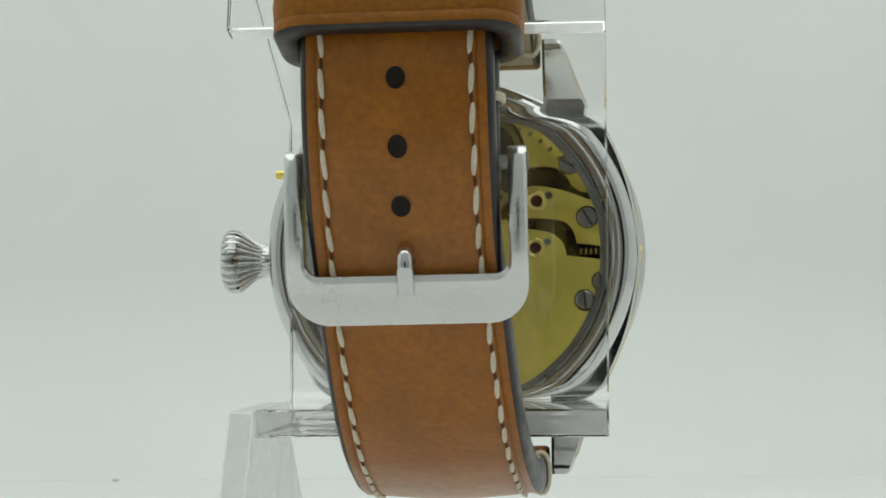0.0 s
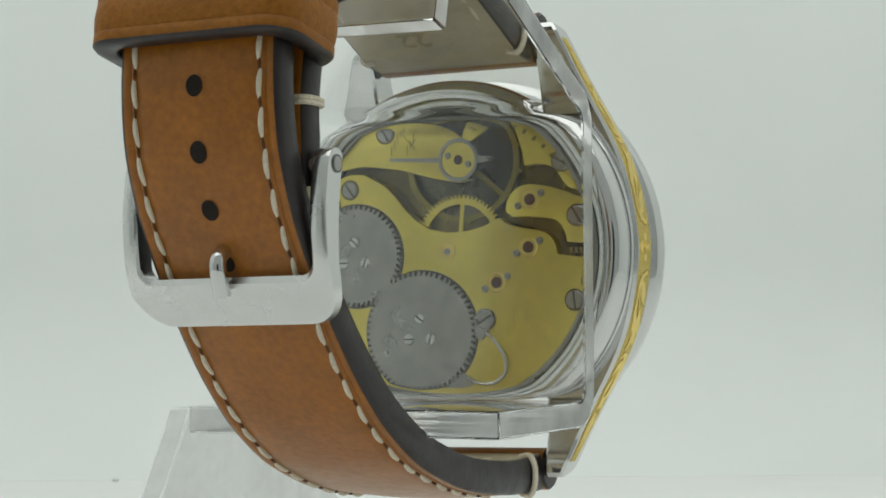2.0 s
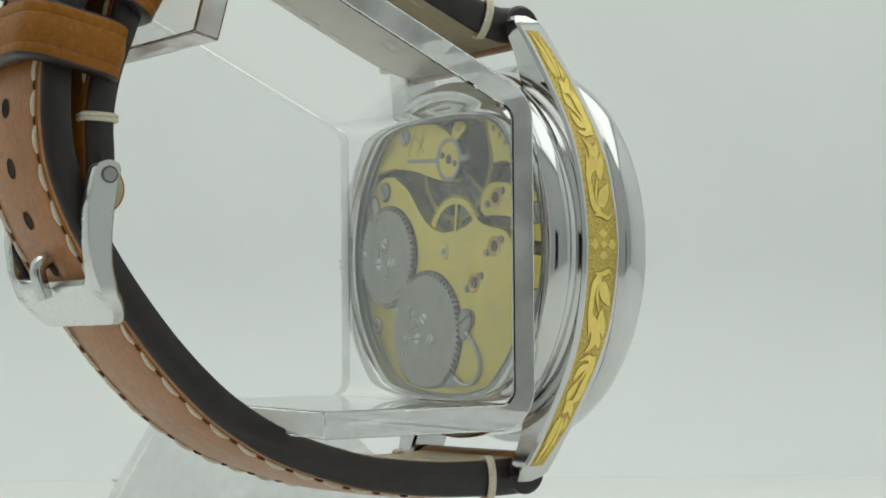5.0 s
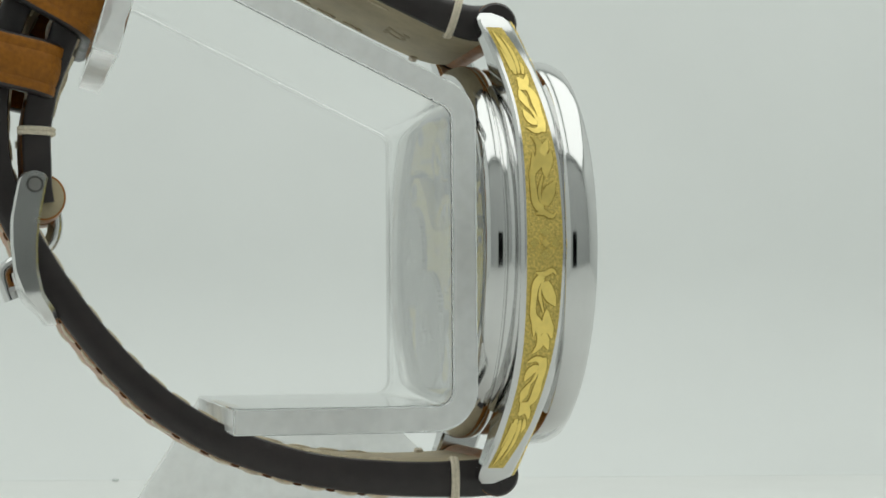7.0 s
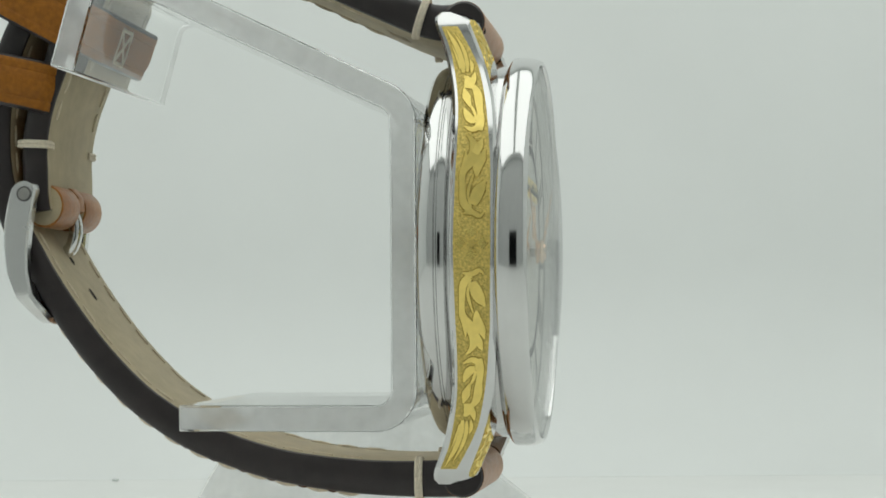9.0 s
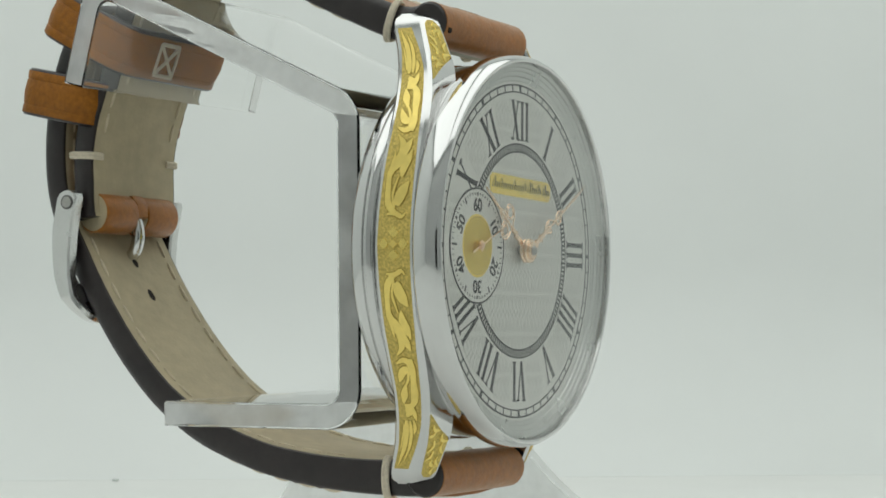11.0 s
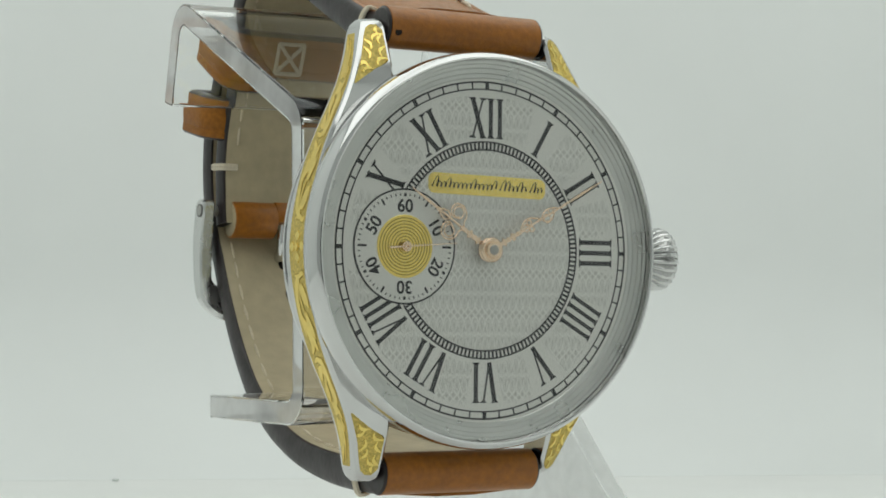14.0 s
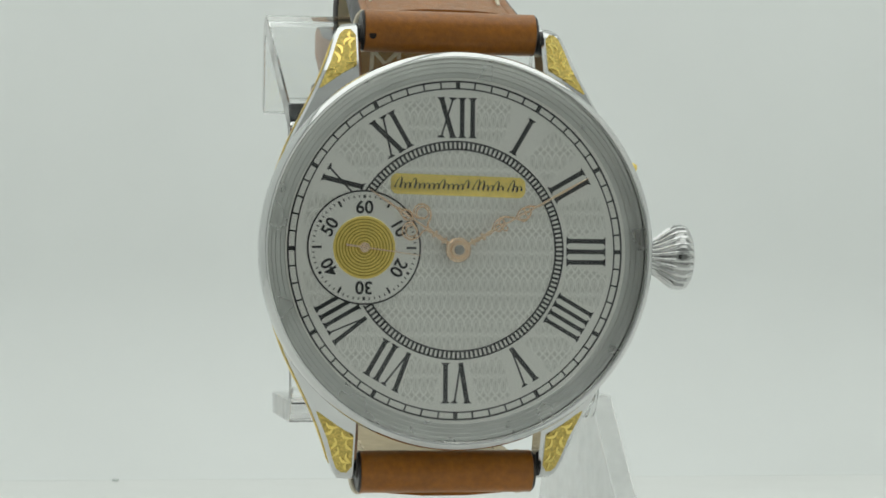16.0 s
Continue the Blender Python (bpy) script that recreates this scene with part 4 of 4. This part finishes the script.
def strap_line(points, step=1.2):
    """Path points with the outward normal, as (y, z), (ny, nz), and the length so far."""
    line = spline(points, step)
    out, run = [], 0.0
    for i, p in enumerate(line):
        a, b = line[max(i - 1, 0)], line[min(i + 1, len(line) - 1)]
        t = Vector((b[0] - a[0], b[1] - a[1])).normalized()
        n = Vector((t.y, -t.x))
        if n.dot(Vector(p) - CENTRE) < 0:
            n = -n
        if i:
            run += math.dist(line[i - 1], p)
        out.append((p, (n.x, n.y), run))
    return out


def strap_at(line, s):
    for (p, n, r), (p2, n2, r2) in zip(line, line[1:]):
        if r2 >= s:
            t = (s - r) / max(r2 - r, 1e-6)
            m = Vector((n[0] + (n2[0] - n[0]) * t, n[1] + (n2[1] - n[1]) * t)).normalized()
            return (p[0] + (p2[0] - p[0]) * t, p[1] + (p2[1] - p[1]) * t), (m.x, m.y)
    return line[-1][0], line[-1][1]


class Strap:
    """A padded strap along a path in the y, z plane, with painted edges, a lining and seams."""

    def __init__(self, points, half_width, half_thick, drift, round_end=0.0):
        self.line = strap_line(points)
        self.total = self.line[-1][2]
        self.hw, self.ht, self.drift, self.round_end = half_width, half_thick, drift, round_end

    def size(self, s):
        t = s / self.total
        a = float(np.interp(t, *zip(*self.hw)))
        h = float(np.interp(t, *zip(*self.ht)))
        c = float(np.interp(t, *zip(*self.drift)))
        if self.round_end and s > self.total - self.round_end:
            q = (s - self.total + self.round_end) / self.round_end
            a *= math.sqrt(max(1 - q * q, 0.04))
        return a, h, c

    def put(self, s, u, v):
        """A point at length s, u across and v outward from the middle."""
        (y, z), (ny, nz) = strap_at(self.line, s)
        return (self.size(s)[2] + u, y + ny * v, z + nz * v)

    def mesh(self):
        pts, faces, mats = [], [], []
        rows = 0
        for (y, z), (ny, nz), s in self.line:
            a, h, c = self.size(s)
            d = 0.25 * h
            sec = [(-a + 0.35, h * 0.86, 1), (-a + 0.75, h, 0), (-a + 1.5, h, 0), (-a + 1.72, h - 0.16, 0), (-a + 1.94, h + 0.03, 0), (-a * 0.6, h + d * 0.5, 0), (-a * 0.25, h + d, 0), (a * 0.25, h + d, 0), (a * 0.6, h + d * 0.5, 0),
                   (a - 1.94, h + 0.03, 0), (a - 1.72, h - 0.16, 0), (a - 1.5, h, 0), (a - 0.75, h, 0), (a - 0.35, h * 0.86, 1), (a - 0.08, h * 0.5, 1), (a, 0, 1), (a - 0.05, -h * 0.55, 1),
                   (a - 0.3, -h * 0.92, 1), (a - 0.6, -h, 2), (0, -h, 2), (-a + 0.6, -h, 2), (-a + 0.3, -h * 0.92, 1), (-a + 0.05, -h * 0.55, 1), (-a, 0, 1), (-a + 0.08, h * 0.5, 1)]
            for u, v, _ in sec:
                pts.append((c + u, y + ny * v, z + nz * v))
            rows += 1
        k = len(sec)
        kind = [1 if 1 in (sec[j][2], sec[(j + 1) % k][2]) else sec[j][2] for j in range(k)]
        faces = grid_faces(rows, k, wrap_cols=True)
        mats = [kind[i % k] for i in range(len(faces))]
        faces += [tuple(range(k)), tuple(range((rows - 1) * k, rows * k))]
        mats += [0, 1]
        return pts, faces, mats

    def stitches(self, owner, s0, s1, pitch=3.75, long=2.8, inset=2.25):
        rng = random.Random(7)
        n = int((s1 - s0) / pitch)
        for side in (-1, 1):
            for k in range(n):
                s = s0 + k * pitch + rng.uniform(-0.15, 0.15)
                path, rad = [], []
                for i in range(7):
                    q = i / 6
                    a, h, _ = self.size(s + q * long)
                    path.append(self.put(s + q * long, side * (a - inset) + side * 0.22 * (q - 0.5), h + 0.2 * math.sin(math.pi * q) - 0.06 + 0.06 * h))
                    rad.append(0.15 + 0.15 * math.sin(math.pi * q) ** 0.5)
                part("stitch", tube(path, rad, 7), THREAD, owner)
                pit = [self.put(s + long + q * (pitch - long), side * (a - inset), self.size(s)[1] * 1.06 + 0.03) for q in (-0.1, 0.5, 1.1)]
                part("seam_pit", tube(pit, [0.08, 0.2, 0.08], 6, 1.0), SEAM, owner)
                fine = [self.put(s + q * (pitch - 1.0), side * (self.size(s)[0] - inset), -self.size(s + q * (pitch - 1.0))[1] - 0.09) for q in (0, 0.25, 0.5, 0.75, 1)]
                part("lining_stitch", tube(fine, [0.1, 0.2, 0.23, 0.2, 0.1], 5), THREAD_FINE, owner)

    def wrap(self, owner, s, name="edge_thread", reach=1.6):
        for side in (-1, 1):
            a, h, _ = self.size(s)
            path = [self.put(s, side * u, v) for u, v in spline([(a - reach, h + 0.05), (a - 0.4, h + 0.3), (a + 0.25, h * 0.5), (a + 0.28, -h * 0.5), (a - 0.4, -h - 0.25), (a - reach, -h - 0.05)], 0.4)]
            for d in (-0.22, 0.22):
                part(name, tube([(p[0], p[1] + d, p[2]) if abs(strap_at(self.line, s)[1][1]) > 0.7 else (p[0], p[1], p[2] + d) for p in path], 0.3, 6), THREAD, owner)


LOWER = Strap([(7.4, -27.5), (10.1, -27.75), (16.9, -27.75), (23.7, -27.25), (30.4, -26.2), (36.5, -24.4), (40.8, -22.7), (44.2, -20.75), (47.6, -18.4), (51.0, -15.3), (54.4, -11.6), (57.5, -7.6), (60.0, -4.0), (62.2, -0.4),
               (64.3, 3.4), (66.2, 8.7), (66.8, 14.9), (66.2, 21.5), (64.4, 27.5), (60.8, 33.5), (55.5, 38.5)],
              [(0, 10.9), (0.12, 10.9), (0.35, 10.3), (0.6, 9.7), (1, 9.5)], [(0, 2.3), (0.06, 2.15), (0.2, 1.95), (0.45, 1.85), (0.6, 1.75), (1, 1.7)], [(0, 0), (0.25, 0.1), (0.6, 1.1), (1, 1.2)], round_end=7)
UPPER = Strap([(7.4, 27.5), (10.0, 27.4), (13.0, 28.2), (18.0, 30.3), (23.0, 32.5), (31.0, 36.0), (40.0, 39.2), (48.0, 40.2), (53.6, 37.5), (57.0, 31.0), (58.8, 24.5), (60.9, 18.5), (61.8, 13.5), (61.7, 10.0), (61.6, 7.0), (61.3, 4.9)],
              [(0, 10.9), (0.12, 10.9), (0.4, 10.2), (0.75, 9.7), (1, 9.5)], [(0, 2.3), (0.06, 2.1), (0.25, 1.8), (0.6, 1.7), (1, 1.65)], [(0, 0), (0.3, 0.2), (0.8, 0.95), (1, 0.95)])
lower = part("lower_strap", LOWER.mesh(), [LEATHER, EDGE, LINING], watch, "tan leather strap end with punched holes and cream stitching", angle=40)
upper = part("upper_strap", UPPER.mesh(), [LEATHER, EDGE, LINING], watch, "tan leather strap end that carries the buckle", angle=40)
LOWER.stitches(lower, 12.5, LOWER.total - 8)
UPPER.stitches(upper, 12.5, UPPER.total - 9.8)
LOWER.wrap(lower, 5.0)
UPPER.wrap(upper, 5.0)
UPPER.wrap(upper, UPPER.total - 8.5, reach=2.4)
for sz, owner in ((-1, lower), (1, upper)):
    part("strap_end", tube([(-10.95, 7.1, sz * 27.35), (-10.7, 7.1, sz * 27.35), (10.7, 7.1, sz * 27.35), (10.95, 7.1, sz * 27.35)], [2.2, 2.62, 2.62, 2.2], 28), LEATHER, owner, "tan leather roll round the spring bar", angle=50)
    for sx in (-1, 1):
        part("roll_edge", tube([(sx * 10.8, 7.1, sz * 27.35), (sx * 11.1, 7.1, sz * 27.35)], [2.58, 2.3], 28), EDGE, owner)


part("pin_hole", disc(-9.85, 26.5, 0.45, 4.56, 4.9, 14), HOLE_SHADE, upper, "small dark hole in the leather roll")
stamp, stamp_faces = lettering("22", 4.2)
part("size_stamp", ([UPPER.put(9.3 - y, 1.6 + x, -UPPER.size(9.3 - y)[1] - 0.02 - d) for x, y, d in stamp], stamp_faces), LINING_STAMP, upper, "size stamped into the lining")


def hole_at(y_target):
    """A punched hole with a pressed rim, its inner shade painted near-black, where the outside of the long strap end
    passes height y_target.
    """
    best = min((abs(p[1] + n[1] * 1.2 - y_target) + (99 if p[0] < 60 else 0), s) for p, n, s in LOWER.line)[1]
    a, h, _ = LOWER.size(best)
    ring = []
    for i in range(20):
        an = 2 * math.pi * i / 20
        ring.append(LOWER.put(best + 1.05 * math.sin(an), 0.98 * math.cos(an), h * 1.25 + 0.1))
    deep = [LOWER.put(best + 0.8 * math.sin(2 * math.pi * i / 20), 0.8 * math.cos(2 * math.pi * i / 20), h * 1.25 + 0.07) for i in range(20)]
    part("punched_hole", (ring + deep, [(i, (i + 1) % 20, (i + 1) % 20 + 20, i + 20) for i in range(20)] + [tuple(range(20, 40))]), HOLE_SHADE, lower, "dark punched hole")


for z in (14.9, 8.7, 2.6, -2.2):
    hole_at(z)
for s_in in (min((abs(p[1] - z) + (99 if p[0] < 50 else 0), s) for p, n, s in LOWER.line)[1] for z in (-1.5, -6.6)):
    slit = [LOWER.put(s_in + 1.0 * math.sin(2 * math.pi * i / 16), 0.55 * math.cos(2 * math.pi * i / 16), -LOWER.size(s_in)[1] - 0.05) for i in range(16)]
    back_slit = [LOWER.put(s_in + 0.8 * math.sin(2 * math.pi * i / 16), 0.4 * math.cos(2 * math.pi * i / 16), -LOWER.size(s_in)[1] + 0.1) for i in range(16)]
    part("punched_hole", (slit + back_slit, [tuple(range(16))] + [(i, (i + 1) % 16, (i + 1) % 16 + 16, i + 16) for i in range(16)]), HOLE_SHADE, lower, "dark hole in the lining")

# folded end of the buckle strap round the pin
def fold_geo(x0, x1):
    ring = [(60.85 + 2.55 * math.cos(k * math.pi / 14), 5.7 + 2.75 * math.sin(k * math.pi / 14)) for k in range(28)]
    pts, faces = prism_x(ring, x0, x1)
    return pts, faces, [1, 1] + [0] * 28


for x0, x1 in ((-7.0, -0.2), (2.1, 8.9)):
    part("buckle_fold", fold_geo(x0, x1), [LEATHER, LINING], upper, "tan leather fold round the buckle pin", bevel=0.25)
part("fold_bridge", prism_x([(59.6, 8.4), (58.6, 7.2), (58.45, 5.4), (59.6, 5.0), (62.4, 8.2)], -0.3, 2.2), LEATHER, upper, bevel=0.2)

# buckle
BXC = 0.95


def bar_y(z):
    return float(np.interp(z, [-10, -8, -6, -3, 0, 3, 6, 9], [59.3, 60.5, 62.0, 62.9, 63.1, 63.0, 62.5, 61.9]))


def buckle_geo():
    """A rounded U: two arms and a broad bar, arched to follow the wrist."""
    outer, inner = [], []
    W, w = 12.15, 10.3
    for z in (8.5, 8.4, 8.1, 7.5):
        outer.append((-W, z)), inner.append((-w, z))
    for k in range(1, 13):
        outer.append((-W, 7.5 - 12.7 * k / 12)), inner.append((-w, 7.5 - 10.3 * k / 12))
    for k in range(1, 9):
        a = math.pi / 2 * k / 8
        outer.append((-W + 4.0 * (1 - math.cos(a)), -5.2 - 4.0 * math.sin(a))), inner.append((-w + 1.5 * (1 - math.cos(a)), -2.8 - 1.5 * math.sin(a)))
    for k in range(1, 5):
        outer.append((-W + 4.0 + (W - 4.0) * k / 4, -9.2)), inner.append((-w + 1.5 + (w - 1.5) * k / 4, -4.3))
    O = outer + [(-x, z) for x, z in outer[-2::-1]]
    I = inner + [(-x, z) for x, z in inner[-2::-1]]

    def deep(z):
        return float(np.interp(z, [-9.2, -7, -4, 3, 7.5, 8.1, 8.4, 8.5], [0.75, 1.0, 1.3, 1.65, 1.65, 1.35, 0.8, 0.4]))
    pts = []
    for (xo, zo), (xi, zi) in zip(O, I):
        yo, yi, do, di = bar_y(zo), bar_y(zi), deep(zo), deep(zi)
        mx, mz = (xo + xi) / 2, (zo + zi) / 2
        q = 0.14
        ox, oz, ix, iz = xo + (xi - xo) * q, zo + (zi - zo) * q, xi + (xo - xi) * q, zi + (zo - zi) * q
        ring = [(xo, yo - do + 0.25, zo), (xo, yo + do - 0.25, zo), (ox, yo + do, oz), (mx, bar_y(mz) + deep(mz) + 0.12, mz), (ix, yi + di, iz), (xi, yi + di - 0.25, zi), (xi, yi - di + 0.25, zi),
                (ix, yi - di, iz), (mx, bar_y(mz) - deep(mz), mz), (ox, yo - do, oz)]
        pts += [(BXC + x, y, z) for x, y, z in ring]
    n = len(O)
    return pts, grid_faces(n, 10, wrap_cols=True) + [tuple(range(10))[::-1], tuple(range((n - 1) * 10, n * 10))]


buckle = part("buckle", buckle_geo(), STEEL_BRUSHED, watch, "satin steel pin buckle", bevel=0.0, angle=35)
part("buckle_pin", tube([(BXC - 12.3, 62.0, 6.9), (BXC + 12.3, 62.0, 6.9)], 0.75, 20), STEEL_GREY, buckle)
# raised dark discs paint the shade of the recess round the pin
for sx in (-1, 1):
    part("pin_recess_shade", tube([(BXC + sx * 12.1, 62.0, 6.9), (BXC + sx * 12.28, 62.0, 6.9)], 0.95, 20), STEEL_DARK, buckle)
part("prong", tube(spline([(BXC, 61.9, 7.4), (BXC, 60.0, 5.6), (BXC, 59.3, 2.9), (BXC, 60.2, 0.3), (BXC, 63.2, -1.2), (BXC, 65.2, -2.6), (BXC, 65.0, -4.4), (BXC, 64.4, -6.2)], 0.5), 0.92, 14), STEEL, buckle, "polished steel prong")


# keepers
def keeper(name, cy, cz, tilt, half_w, half_d, tall, thick, label, cross=False):
    """A leather loop round both strap layers; tilt turns it with the strap."""
    loop_o, loop_i = [], []
    for r, W, Dp, out in ((3.6, half_w + thick, half_d + thick, loop_o), (2.0, half_w, half_d, loop_i)):
        for qx, qy, a0 in ((1, 1, 0), (-1, 1, 90), (-1, -1, 180), (1, -1, 270)):
            for k in range(7):
                a = radians(a0 + 15 * k)
                out.append((qx * (W - r) + r * math.cos(a), qy * (Dp - r) + r * math.sin(a)))
    c, s = math.cos(radians(tilt)), math.sin(radians(tilt))

    def put(x, d, h):
        return (BXC + x, cy + d * c - h * s, cz + d * s + h * c)
    n = len(loop_o)
    pts, mats, faces = [], [], []
    H = tall / 2
    for k in range(n):
        (xo, do), (xi, di) = loop_o[k], loop_i[k]
        e = 0.35
        lx, ld = xo - xi, do - di
        f = e / max(math.hypot(lx, ld), 0.1)
        ring = [(xi, di, -H + e), (xi + lx * f, di + ld * f, -H), (xo - lx * f, do - ld * f, -H), (xo, do, -H + e), (xo, do, -H + 1.3), (xo - lx * f * 0.35, do - ld * f * 0.35, -H + 1.5), (xo, do, -H + 1.7),
                (xo + lx * f * 0.4, do + ld * f * 0.4, 0), (xo, do, H - 1.7), (xo - lx * f * 0.35, do - ld * f * 0.35, H - 1.5), (xo, do, H - 1.3), (xo, do, H - e), (xo - lx * f, do - ld * f, H), (xi + lx * f, di + ld * f, H), (xi, di, H - e)]
        pts += [put(*q) for q in ring]
    k = 15
    faces = grid_faces(n, k, wrap_rows=True, wrap_cols=True)
    kinds = [1, 1, 1, 0, 0, 0, 0, 0, 0, 0, 0, 1, 1, 1, 0]
    mats = [kinds[i % k] for i in range(len(faces))]
    ob = part(name, (pts, faces, mats), [LEATHER_RAW, EDGE], watch, label, angle=50)
    if cross:
        d = -half_d - thick - 0.1
        for p, q in (((-4.6, -2.2), (-0.6, 2.2)), ((-4.6, 2.2), (-0.6, -2.2)), ((-4.6, -2.2), (-4.6, 2.2)), ((-0.6, -2.2), (-0.6, 2.2)), ((-4.6, 2.2), (-0.6, 2.2)), ((-4.6, -2.2), (-0.6, -2.2))):
            part("cross_stitch", tube([put(p[0], d, p[1]), put((p[0] + q[0]) / 2, d - 0.12, (p[1] + q[1]) / 2), put(q[0], d, q[1])], 0.3, 6), THREAD, ob)
    return ob


keeper("keeper", 65.2, 21.4, 12, 9.8, 3.8, 6.4, 2.4, "fixed tan leather strap keeper with dark edges")
keeper("keeper", 60.6, 30.2, 28, 9.9, 5.2, 6.6, 2.0, "free tan leather strap keeper with a cross stitch", cross=True)


# ---- what moves ----
def motions():
    """The turntable carries the stand and the watch round; the seconds hand runs."""
    rows = [(0.5 * i, pose(0, 0, 0, 0, 0, -a)) for i, a in enumerate(TURNED)]
    walk(watch, [(t, m @ WATCH_POSE) for t, m in rows])
    walk(stand, [(t, m @ STAND_POSE) for t, m in rows])
    walk(seconds_hand, [(0.5 * i, pose(SX * MM, -0.0006, SZ * MM, 0, 1.5 + 3.0 * i, 0)) for i in range(33)])


motions()
